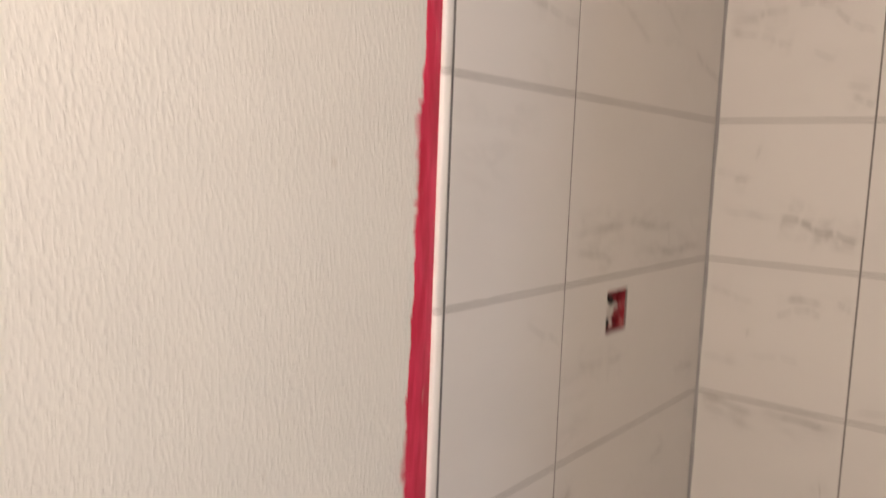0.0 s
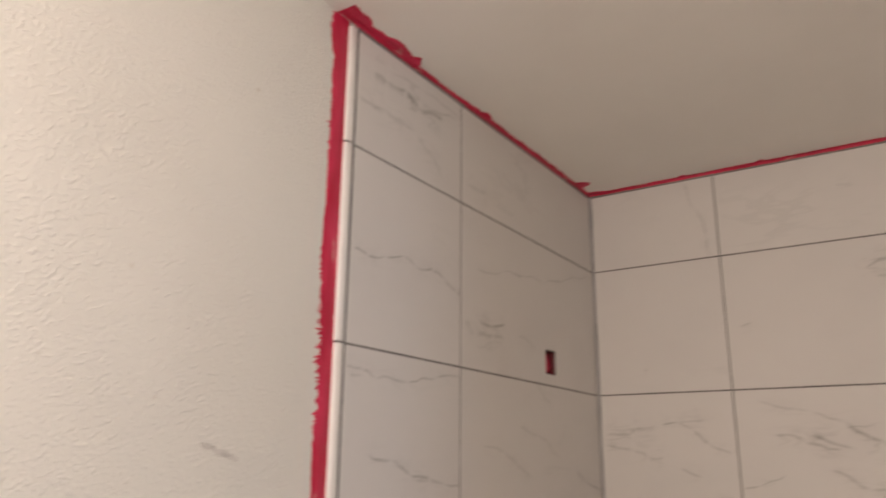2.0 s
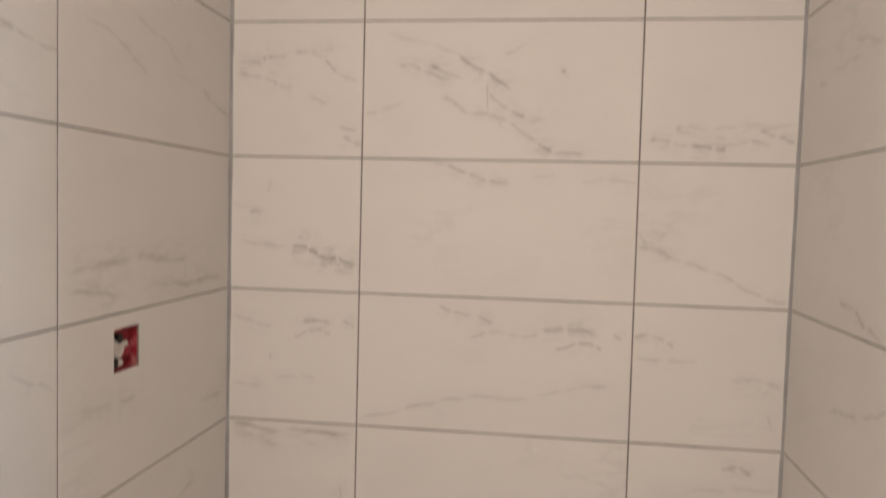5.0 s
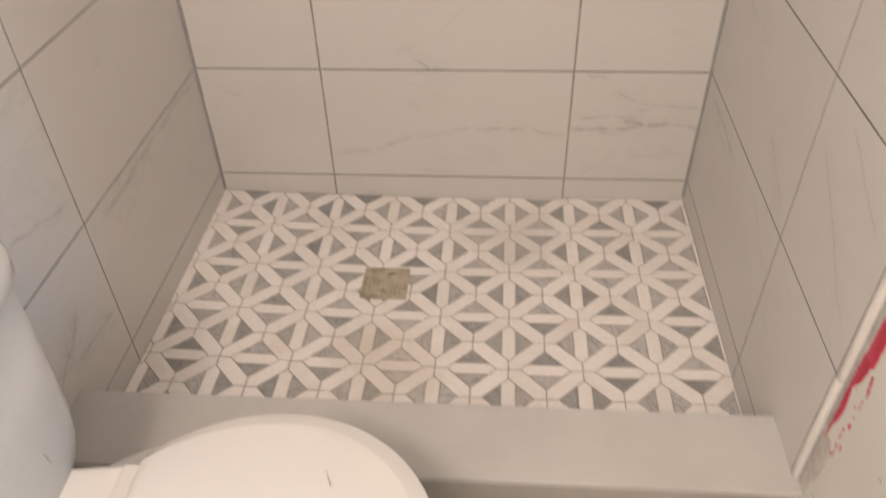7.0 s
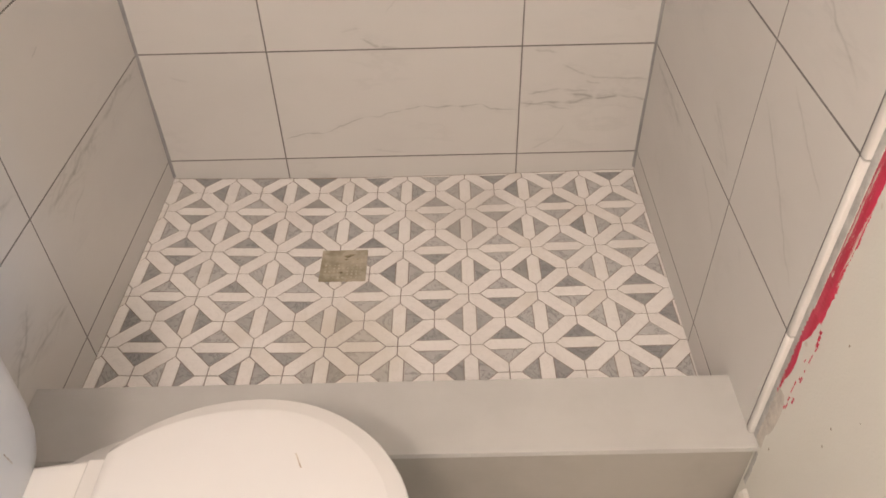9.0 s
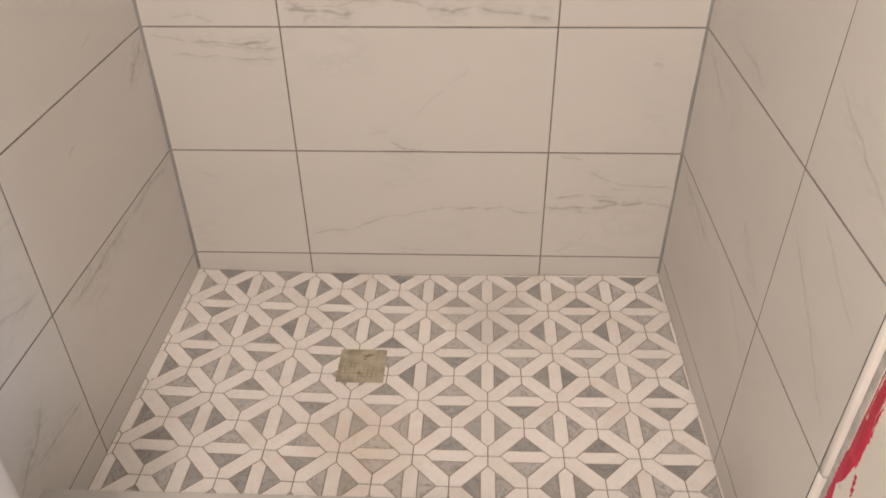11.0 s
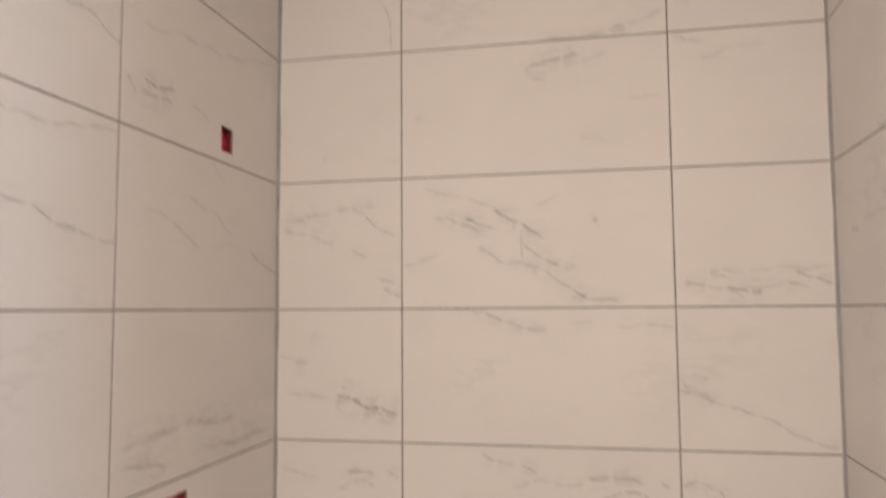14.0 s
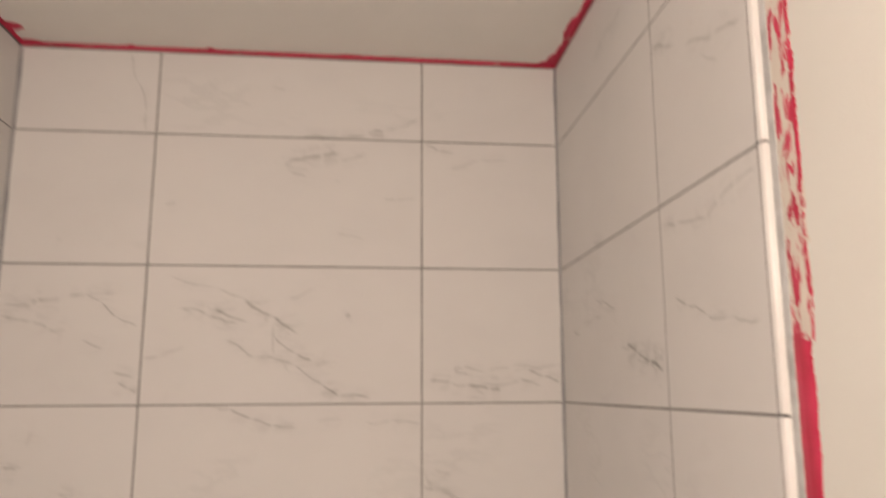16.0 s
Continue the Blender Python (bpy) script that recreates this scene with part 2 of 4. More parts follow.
BRASS = mottled("valve_metal", (0.55, 0.53, 0.50), (0.70, 0.68, 0.66), 40.0, 0.35, 0.1, 90.0, metal=0.7)
SCRATCH = mottled("brown_scratch", (0.34, 0.27, 0.2), (0.6, 0.55, 0.48), 170.0, 0.6)
SPECK = mottled("speck_dirt", (0.28, 0.235, 0.18), (0.42, 0.37, 0.30), 300.0, 0.7)
SCUFF = mottled("scuff", (0.50, 0.48, 0.445), (0.70, 0.68, 0.635), 60.0, 0.6)


# ---------------------------------------------------------------- mesh helpers
def mesh_from(name, verts, faces, smooth=False):
    data = bpy.data.meshes.new(name)
    data.from_pydata([tuple(v) for v in verts], [], faces)
    data.update()
    if smooth:
        data.polygons.foreach_set("use_smooth", [True] * len(data.polygons))
    return data


def part(name, data, material, parent=None, label="", m=None):
    """One mesh object, from a mesh or a bmesh, under a thing or a part."""
    if isinstance(data, bmesh.types.BMesh):
        bm, data = data, bpy.data.meshes.new(name)
        bm.to_mesh(data)
        bm.free()
    if not data.materials:
        data.materials.append(material)
    ob = new(name, data)
    ob.parent = parent
    if m is not None:
        ob.matrix_basis = m
    return tagged(ob, label)


def box(bm, x0, x1, y0, y1, z0, z1, bevel=0.0, segments=2):
    made = bmesh.ops.create_cube(bm, size=1.0, matrix=Matrix.Translation(((x0 + x1) / 2, (y0 + y1) / 2, (z0 + z1) / 2)) @ Matrix.Diagonal((x1 - x0, y1 - y0, z1 - z0, 1)))
    if bevel:
        edges = list({e for v in made["verts"] for e in v.link_edges})
        bmesh.ops.bevel(bm, geom=edges, offset=bevel, segments=segments, affect="EDGES", profile=0.6)
    return bm


def boxed(*args, **kw):
    return box(bmesh.new(), *args, **kw)


def tube(bm, a, b, r0, r1=None, sides=20):
    a, b = Vector(a), Vector(b)
    turn = (b - a).to_track_quat("Z", "Y").to_matrix().to_4x4()
    bmesh.ops.create_cone(bm, cap_ends=True, segments=sides, radius1=r0, radius2=r0 if r1 is None else r1, depth=(b - a).length,
                          matrix=Matrix.Translation((a + b) / 2) @ turn)
    return bm


def slab(name, u0, u1, v0, v1, front, back, holes=(), chamfer=0.0):
    """An upright slab in a wall's own axes (x along, y into the wall, z up), with square holes through it and a chamfered front rim."""
    us = sorted({u0, u1, *[h for hole in holes for h in hole[:2]]})
    vs = sorted({v0, v1, *[h for hole in holes for h in hole[2:]]})
    verts, faces, index = [], [], {}

    def corner(u, v, y):
        key = (u, v, y)
        if key not in index:
            index[key] = len(verts)
            inset = chamfer if y == front else 0.0
            uu = u + inset if u == u0 else u - inset if u == u1 else u
            vv = v + inset if v == v0 else v - inset if v == v1 else v
            verts.append((uu, y, vv))
        return index[key]

    def solid(i, j):
        if not (0 <= i < len(us) - 1 and 0 <= j < len(vs) - 1):
            return False
        cu, cv = (us[i] + us[i + 1]) / 2, (vs[j] + vs[j + 1]) / 2
        return not any(h[0] < cu < h[1] and h[2] < cv < h[3] for h in holes)

    rims = (front, front + chamfer, back) if chamfer else (front, back)
    for i in range(len(us) - 1):
        for j in range(len(vs) - 1):
            if not solid(i, j):
                continue
            a, b, c, d = (us[i], vs[j]), (us[i + 1], vs[j]), (us[i + 1], vs[j + 1]), (us[i], vs[j + 1])
            faces.append([corner(*p, front) for p in (a, b, c, d)])
            faces.append([corner(*p, back) for p in (d, c, b, a)])
            for p, q, di, dj in ((a, b, 0, -1), (b, c, 1, 0), (c, d, 0, 1), (d, a, -1, 0)):
                if not solid(i + di, j + dj):
                    for y0, y1 in zip(rims, rims[1:]):
                        faces.append([corner(*q, y0), corner(*p, y0), corner(*p, y1), corner(*q, y1)])
    return mesh_from(name, verts, faces)


def axes(origin, along, up):
    """A wall's own axes: x along it, y into it, z up."""
    u, v = Vector(along).normalized(), Vector(up).normalized()
    w = v.cross(u).normalized()
    v = u.cross(w)
    return Matrix(((u.x, w.x, v.x, origin[0]), (u.y, w.y, v.y, origin[1]), (u.z, w.z, v.z, origin[2]), (0, 0, 0, 1)))


# ---------------------------------------------------------------- the place, in numbers
WIDTH, CEILING, FLOOR_OUT = 1.238, 2.394, -0.060
LEFT_EDGE, RIGHT_EDGE = -0.936, -0.922          # where the side walls' tiling ends
LINES = [-0.02, 0.05] + [0.05 + 0.305 * k for k in range(1, 8)] + [2.384]
CURB_IN, CURB_OUT, CURB_TOP = -0.814, -0.966, 0.122
ROOM_END = -3.1
TANK_TOP = 0.690
SCUFF_AT = (-1.14, 1.728)
M_BACK = axes((0, 0, 0), (1, 0, 0), (0, 0, 1))
M_LEFT = axes((0, LEFT_EDGE, 0), (0, 1, 0), (0, 0, 1))
M_RIGHT = axes((WIDTH, 0, 0), (-0.020, -1, 0), (0.006, 0, 1))
BACK_COLUMNS = (0.0, 0.311, 0.921, 1.252)
LEFT_COLUMNS = (0.0022, 0.311, 0.936)
RIGHT_COLUMNS = (0.0, 0.620, 0.9236)
VALVE = (0.936 - 0.474, 0.936 - 0.392, 1.166, 1.243)     # square cut-outs in the left wall, in its own axes
OUTLET = (0.936 - 0.284, 0.936 - 0.234, 1.904, 1.956)
# the same red paint, darkened in colour for the shade inside the valve cut-out
RED_SHADED = membrane_material("red_membrane_shaded", 0.3, 0.52, 0.7, 0.55)

# ---------------------------------------------------------------- structure
wall_back = tagged(part("wall_back", slab("wall_back", -0.02, 1.27, -0.02, CEILING, 0.0004, 0.12), GROUT, m=M_BACK),
                   "back shower wall of large marble-look tiles with grey grout", "wall", kind="structure")
wall_left = tagged(part("wall_left", slab("wall_left", 0.0, 0.94, -0.02, CEILING, 0.0004, 0.12, (VALVE, OUTLET)), GROUT, m=M_LEFT),
                   "side shower wall of marble-look tiles with two cut-outs", "wall", kind="structure")
wall_right = tagged(part("wall_right", slab("wall_right", 0.0, 0.922, -0.02, CEILING, 0.0004, 0.12), GROUT, m=M_RIGHT),
                    "plain side shower wall of marble-look tiles with grey grout", "wall", kind="structure")
room_left = part("wall_west", boxed(-0.13, -0.006, ROOM_END - 0.5, LEFT_EDGE - 0.001, FLOOR_OUT, CEILING), PAINT)
tagged(room_left, "cream painted bathroom wall with orange-peel texture", "wall", kind="structure")
M_ROOM_RIGHT = axes((WIDTH + 0.0075 + 0.0184 * -1.0, RIGHT_EDGE - 0.001, 0), (-0.020, -1, 0), (0.006, 0, 1))
room_right = part("wall_east", slab("wall_east", 0.0, 2.67, FLOOR_OUT, CEILING, 0.0, 0.12, ((0.70, 1.50, FLOOR_OUT, 2.0),)), SMOOTH_PAINT, m=M_ROOM_RIGHT)
tagged(room_right, "cream painted bathroom wall beside the shower", "wall", kind="structure")
tagged(part("wall_south", boxed(-0.13, 3.7, ROOM_END - 0.6, ROOM_END - 0.5, FLOOR_OUT, CEILING), PAINT),
       "plain cream wall closing bathroom and hall", "wall", kind="structure")
tagged(part("wall_hall", boxed(3.6, 3.7, ROOM_END - 0.5, -0.8, FLOOR_OUT, CEILING), PAINT), "plain cream wall of the hall", "wall", kind="structure")
tagged(part("wall_hall_end", boxed(1.36, 3.7, -0.8, -0.7, FLOOR_OUT, CEILING), PAINT), "plain cream end wall of the hall", "wall", kind="structure")
tagged(part("ceiling", boxed(-0.13, 3.7, ROOM_END - 0.6, 0.12, CEILING, CEILING + 0.08), CEILING_PAINT),
       "smooth off-white painted ceiling over shower and room", "ceiling", kind="structure")
DX, DY, DS = 0.4868, -0.3470, 0.0545             # the floor drain: middle and half width


def pan(x, y):
    """The height of the shower floor, which falls a little towards the drain."""
    return -0.004 - 0.021 * max(0.0, 1 - math.hypot(x - DX, y - DY) / 0.75) - 0.0055 * (x - 0.6)


def grout_bed():
    xs, ys = np.linspace(-0.02, 1.27, 44), np.linspace(CURB_IN - 0.005, 0.02, 30)
    verts = [(x, y, pan(x, y) - 0.0013) for y in ys for x in xs] + [(x, y, -0.058) for y in (ys[0], ys[-1]) for x in (xs[0], xs[-1])]
    n = len(xs)
    faces = [(j * n + i, j * n + i + 1, (j + 1) * n + i + 1, (j + 1) * n + i) for j in range(len(ys) - 1) for i in range(n - 1)]
    k = n * len(ys)
    faces.append((k + 2, k + 3, k + 1, k))
    return mesh_from("shower_floor", verts, faces)


shower_floor = tagged(part("shower_floor", grout_bed(), FLOOR_GROUT), "marble mosaic shower floor in a white and grey star pattern", "floor", kind="structure")
room_floor = tagged(part("floor", boxed(-0.13, 3.7, ROOM_END - 0.6, CURB_OUT + 0.02, FLOOR_OUT - 0.08, FLOOR_OUT - 0.003), GROUT),
                    "pale beige bathroom floor tiles beside the curb", "floor", kind="structure")

# shower curb: core, tiled front and a quartz slab on top
curb = tagged(part("shower_curb", boxed(-0.006, 1.236, CURB_OUT + 0.016, CURB_IN - 0.006, FLOOR_OUT, CURB_TOP - 0.0125), CURB_TILE),
              "low shower curb with a pale quartz slab on top", "curb", kind="structure")
top = boxed(-0.0105, WIDTH - 0.006, CURB_OUT, CURB_IN, CURB_TOP - 0.012, CURB_TOP, bevel=0.0015)
bmesh.ops.rotate(top, verts=top.verts, cent=(0.6, CURB_IN, CURB_TOP), matrix=Matrix.Rotation(radians(-0.9), 3, "X"))
part("slab", top, QUARTZ, curb, "pale grey quartz slab")
part("front_tile", boxed(0.0, WIDTH - 0.012, CURB_OUT + 0.008, CURB_OUT + 0.0155, FLOOR_OUT - 0.002, CURB_TOP - 0.0125, bevel=0.001), CURB_TILE, curb)

# wall corners
for name in ("caulk_left", "caulk_right"):
    bm = bmesh.new()
    flip = 1 if name == "caulk_left" else -1
    lean = 0.0 if flip > 0 else 0.006
    x = -0.001 if flip > 0 else WIDTH + 0.001
    ring = []
    for z in np.linspace(0.0, 2.384, 40):
        wob = 0.0008 * math.sin(z * 17.0) + 0.0006 * math.sin(z * 41.0 + 1)
        r = 0.0080 + wob
        cx = x + lean * z
        ring.append([bm.verts.new((cx + flip * r, 0.001, z)), bm.verts.new((cx + flip * r * 0.38, -r * 0.38, z)), bm.verts.new((cx, -r - 0.0005, z)), bm.verts.new((cx - flip * 0.003, 0.004, z))])
    for a, b in zip(ring, ring[1:]):
        for i in range(4):
            bm.faces.new((a[i], a[(i + 1) % 4], b[(i + 1) % 4], b[i]))
    bmesh.ops.recalc_face_normals(bm, faces=bm.faces)
    tagged(part(name, bm, CAULK), "grey caulked joint in the tiled wall corner", "caulk", kind="structure")


# ---------------------------------------------------------------- red membrane left showing
def ragged(name, m, length, inner, outer, material, label, seed, vertical=False, step=0.0022, fray=0.006, blobs=(), comb=0.0):
    """A brushed strip in a surface's own axes: x along, y into the surface, z across; its far edge is ragged."""
    rng = random.Random(seed)
    verts, faces, rows = [], [], []
    count = max(2, int(length / step))
    drift = 0.0
    for i in range(count + 1):
        s = length * i / count
        slow = noise.noise((s * 7.0, seed * 3.1, 0.0)) * 0.9 + noise.noise((s * 23.0, seed * 1.7, 4.0)) * 0.6
        drift = 0.6 * drift + 0.4 * rng.uniform(-1, 1)
        reach = outer + fray * (0.8 * slow + 0.4 * drift + 1.3 * rng.random() ** 3 * max(0.0, noise.noise((s * 31.0, seed, 9.0))))
        reach += comb * rng.random() ** 2 * min(1.0, max(0.0, noise.noise((s * 5.0, seed, 2.0)) * 1.6 + 0.45))
        for centre, half, more in blobs:
            reach += more * max(0.0, 1 - ((s - centre) / half) ** 2) ** 0.7
        reach = max(inner + 0.0015, reach)
        low = inner + 0.0007 * rng.uniform(-1, 1)
        row = []
        for share, depth in ((0.0, -0.0002), (0.08, -0.0009), (0.55, -0.0012), (0.93, -0.0009), (1.0, -0.0001)):
            row.append(len(verts))
            verts.append((s, depth * (1 + 0.3 * rng.uniform(-1, 1)), low + (reach - low) * share))
        rows.append(row)
    for a, b in zip(rows, rows[1:]):
        for i in range(4):
            faces.append((a[i], b[i], b[i + 1], a[i + 1]))
    ob = part(name, mesh_from(name, verts, faces, True), material, m=m)
    return tagged(ob, label, "membrane", kind="structure")


# beside the left trim, beside the right trim, and round the ceiling's edge
ragged("membrane_left", axes((-0.006, LEFT_EDGE - 0.0155, FLOOR_OUT + 0.02), (0, 0, 1), (0, -1, 0)), 2.432, 0.0, 0.031, RED,
       "red waterproofing paint brushed beside the white trim", 3, fray=0.006, step=0.0013, comb=0.015, blobs=((1.22, 0.25, 0.010), (1.9, 0.12, -0.006), (2.40, 0.04, 0.008)))
TOP_RIGHT = WIDTH + 0.0143
WALL_RIGHT = WIDTH + 0.0075 - 0.0184


def on_right(z):
    """Axes on the painted wall beside the right trim: x down from z, z away from the trim."""
    return axes((WALL_RIGHT + 0.006 * z, RIGHT_EDGE - 0.0185, z), (-0.006, 0, -1), (-0.020, -1, 0))


ragged("membrane_rubbed", on_right(2.382), 0.73, 0.012, 0.056, RED_WORN, "rubbed red waterproofing paint beside the white trim", 9, fray=0.010)
ragged("membrane_edge", on_right(2.384), 0.66, 0.0465, 0.0545, RED, "ragged outer line of red waterproofing paint", 10, fray=0.007)
ragged("membrane_right", on_right(1.66), 0.95, 0.011, 0.043, RED, "red waterproofing paint brushed beside the white trim", 8, fray=0.006, comb=0.009)
ragged("membrane_streaked", on_right(0.712), 0.22, 0.012, 0.040, RED_STREAKED, "streaky red waterproofing paint beside the white trim", 12, fray=0.006, comb=0.008)
ragged("membrane_solid", on_right(0.495), 0.070, 0.011, 0.040, RED, "red waterproofing paint beside the white trim", 13, fray=0.005, comb=0.004)
ragged("membrane_thin", on_right(0.427), 0.178, 0.0058, 0.0145, RED, "last narrow patch of red waterproofing paint", 15, fray=0.003, blobs=((0.10, 0.045, 0.009), (0.0, 0.06, 0.020)))
rng = random.Random(77)
for k in range(16):
    s, across = 0.425 - 0.0112 * k - rng.uniform(0, 0.006), 0.045 + rng.uniform(-0.007, 0.006)
    ragged("membrane_fleck", on_right(s), rng.uniform(0.004, 0.015), across, across + rng.uniform(0.0008, 0.003) + 0.003 * (k < 3), RED, "small fleck of red waterproofing paint", 60 + k, fray=0.003, step=0.001)
ragged("thinset_corner", on_right(0.112), 0.085, 0.021, 0.031, MORTAR, "grey thinset smeared beside the curb end", 43, fray=0.006)
ragged("plaster_patch", on_right(0.262), 0.135, 0.002, 0.030, PLASTER, "pale plaster smear above the curb end", 41, fray=0.005, blobs=((0.05, 0.05, 0.012),))
ragged("ceiling_membrane_back", axes((-0.002, 0.0, CEILING), (1, 0, 0), (0, -1, 0)), 1.256, 0.0, 0.0062, RED,
       "thin red membrane line along the ceiling edge", 11, fray=0.003, blobs=((0.02, 0.03, 0.012), (0.245, 0.010, 0.007), (0.425, 0.010, 0.010), (0.75, 0.03, 0.004), (1.24, 0.03, 0.018)))
ragged("ceiling_membrane_left", axes((0.0, LEFT_EDGE - 0.045, CEILING), (0, 1, 0), (1, 0, 0)), 0.98, -0.006, 0.0065, RED,
       "ragged red membrane line along the ceiling edge", 14, fray=0.005, blobs=((0.0, 0.06, 0.022), (0.09, 0.06, 0.010), (0.15, 0.045, 0.013), (0.19, 0.016, 0.014), (0.44, 0.02, 0.007), (0.9, 0.02, 0.028)))
ragged("ceiling_membrane_right", axes((TOP_RIGHT, 0.002, CEILING), (-0.020, -1, 0), (-1, 0.02, 0)), 0.96, 0.0, 0.014, RED,
       "ragged red membrane line along the ceiling edge", 19, fray=0.006, blobs=((0.03, 0.04, 0.014), (0.2, 0.05, 0.01), (0.45, 0.05, 0.012)))
ragged("bead_back", axes((1.252, 0.0005, CEILING), (-1, 0, 0), (0, 0, -1)), 1.252, 0.0, 0.0065, RED, "thin red membrane bead above the tiles", 23, fray=0.0014)
ragged("bead_left", axes((0.0005, 0.0, CEILING), (0, -1, 0), (0, 0, -1)), 0.95, 0.0, 0.0065, RED, "thin red membrane bead above the tiles", 29, fray=0.0014)
ragged("bead_right", axes((TOP_RIGHT - 0.0184, RIGHT_EDGE, CEILING), (0.020, 1, 0), (0, 0, -1)), 0.92, 0.0, 0.0065, RED, "thin red membrane bead above the tiles", 31, fray=0.0014)
# smeared thinset between the trim and the paint
ragged("thinset_right", axes((WIDTH + 0.0075 - 0.0184 + 0.0143, RIGHT_EDGE - 0.013, 2.385), (-0.006, 0, -1), (-0.020, -1, 0)), 2.26, 0.0, 0.0160, MORTAR,
       "grey thinset smeared beside the white trim", 37, fray=0.0015)
# a grey scuff on the painted wall
bm = bmesh.new()
for k, (dy, dz, long, high) in enumerate(((0.0, 0.0, 0.024, 0.0030), (0.012, -0.004, 0.018, 0.0024), (-0.013, 0.0055, 0.012, 0.0017), (0.022, -0.009, 0.010, 0.0014))):
    ring = []
    for a in np.linspace(0, math.tau, 28, endpoint=False):
        c, e = long * math.cos(a), high * math.sin(a) * (1 + 0.5 * math.sin(7 * a + k))
        ring.append(bm.verts.new((-0.0056 + 0.0001 * k, SCUFF_AT[0] + dy + c, SCUFF_AT[1] + dz + e - 0.22 * c)))
    bm.faces.new(ring)
bmesh.ops.recalc_face_normals(bm, faces=bm.faces)
part("scuff", bm, SCUFF, room_left, "faint grey scuff mark")

# small specks on the other painted wall
for k, (y, z, r) in enumerate(((-1.047, 0.459, 0.0024), (-1.086, 0.342, 0.0022), (-1.087, 0.304, 0.0020), (-0.990, 0.155, 0.0026), (-1.125, 0.407, 0.0012), (-1.16, 1.62, 0.002))):
    bm = bmesh.new()
    ring = [bm.verts.new((RIGHT_EDGE - 0.001 - y + 0.7 * r * math.cos(t) * (1 + 0.35 * math.sin(2 * t + k)), -0.0006, z + r * math.sin(t) * (1 + 0.3 * math.sin(3 * t + 2 * k)))) for t in np.linspace(0, math.tau, 14, endpoint=False)]
    bm.faces.new(ring)
    bmesh.ops.recalc_face_normals(bm, faces=bm.faces)
    part("speck", bm, SPECK, room_right, "small brown speck", m=None)

# baseboard on the right painted wall
bm = bmesh.new()
profile = ((0.0, 0.0), (-0.014, 0.0), (-0.014, 0.055), (-0.011, 0.063), (-0.011, 0.070), (-0.006, 0.080), (0.0, 0.086))
ends = []
for s in (0.056, 2.15):
    ends.append([bm.verts.new((s, y, FLOOR_OUT + z)) for y, z in profile])
for i in range(len(profile)):
    j = (i + 1) % len(profile)
    bm.faces.new((ends[0][i], ends[0][j], ends[1][j], ends[1][i]))
bm.faces.new(ends[0][::-1])
bm.faces.new(ends[1])
bmesh.ops.recalc_face_normals(bm, faces=bm.faces)
tagged(part("baseboard", bm, BASEBOARD, m=M_ROOM_RIGHT), "chipped white baseboard ending at the shower curb", "baseboard", kind="structure")


# ---------------------------------------------------------------- things
# the cut-out for the valve: red lining, metal body, dark ports
def open_box(u0, u1, v0, v1, y0, y1):
    """A lining open to the front, in the wall's own axes."""
    verts = [(u, y, v) for y in (y0, y1) for u, v in ((u0, v0), (u1, v0), (u1, v1), (u0, v1))]
    return mesh_from("lining", verts, [(4, 5, 6, 7), (0, 1, 5, 4), (1, 2, 6, 5), (2, 3, 7, 6), (3, 0, 4, 7)])


u0, u1, v0, v1 = VALVE
valve = tagged(part("shower_valve", open_box(u0 + 0.0012, u1 - 0.0012, v0 + 0.0012, v1 - 0.0012, 0.004, 0.021), RED_SHADED, m=M_LEFT),
               "unfinished shower valve in a red-lined square cut-out", "valve")
bm = tube(bmesh.new(), (u0 + 0.033, 0.0205, v0 + 0.040), (u0 + 0.033, 0.010, v0 + 0.040), 0.022, 0.018, 24)
bmesh.ops.bevel(bm, geom=list(bm.edges), offset=0.0012, segments=2, affect="EDGES")
part("valve_body", bm, BRASS, valve, "dull grey metal valve body")
# ports are solid tubes; black colour stands for the shade inside them
for du, dv, r in ((0.034, 0.057, 0.0095), (0.018, 0.016, 0.0105)):
    part("port", tube(bmesh.new(), (u0 + du, 0.0205, v0 + dv), (u0 + du, 0.0085, v0 + dv), r, r * 0.92, 20), DARK, valve, "solid port with its dark inside painted black")
bm = tube(bmesh.new(), (u0 + 0.036, 0.0200, v0 + 0.040), (u0 + 0.054, 0.008, v0 + 0.047), 0.0075, 0.0050, 14)
part("stem", bm, BRASS, valve, "pale metal valve stem")
bm = tube(bmesh.new(), (u0 + 0.038, 0.0205, v0 + 0.012), (u0 + 0.040, 0.009, v0 + 0.014), 0.0075, 0.0055, 14)
part("clip", bm, CERAMIC, valve, "pale plastic clip")
bm = tube(bmesh.new(), (u0 + 0.062, 0.0205, v0 + 0.033), (u0 + 0.061, 0.0085, v0 + 0.034), 0.0160, 0.0110, 20)
bmesh.ops.bevel(bm, geom=list(bm.edges), offset=0.0020, segments=2, affect="EDGES")
part("hub", bm, RED_SHADED, valve, "hub smeared with red paint")

u0, u1, v0, v1 = OUTLET
# this lining is coloured near black to stand for shade in the hole
outlet = tagged(part("shower_outlet", open_box(u0 + 0.0012, u1 - 0.0012, v0 + 0.0012, v1 - 0.0012, 0.004, 0.045), SHADED_LINING, m=M_LEFT), "red-lined square cut-out for the shower arm", "pipe outlet")
bm = tube(bmesh.new(), ((u0 + u1) / 2, 0.044, (v0 + v1) / 2), ((u0 + u1) / 2 + 0.004, 0.012, (v0 + v1) / 2), 0.0215, 0.0205, 24)
part("pipe", bm, RED, outlet, "dark red open pipe stub")

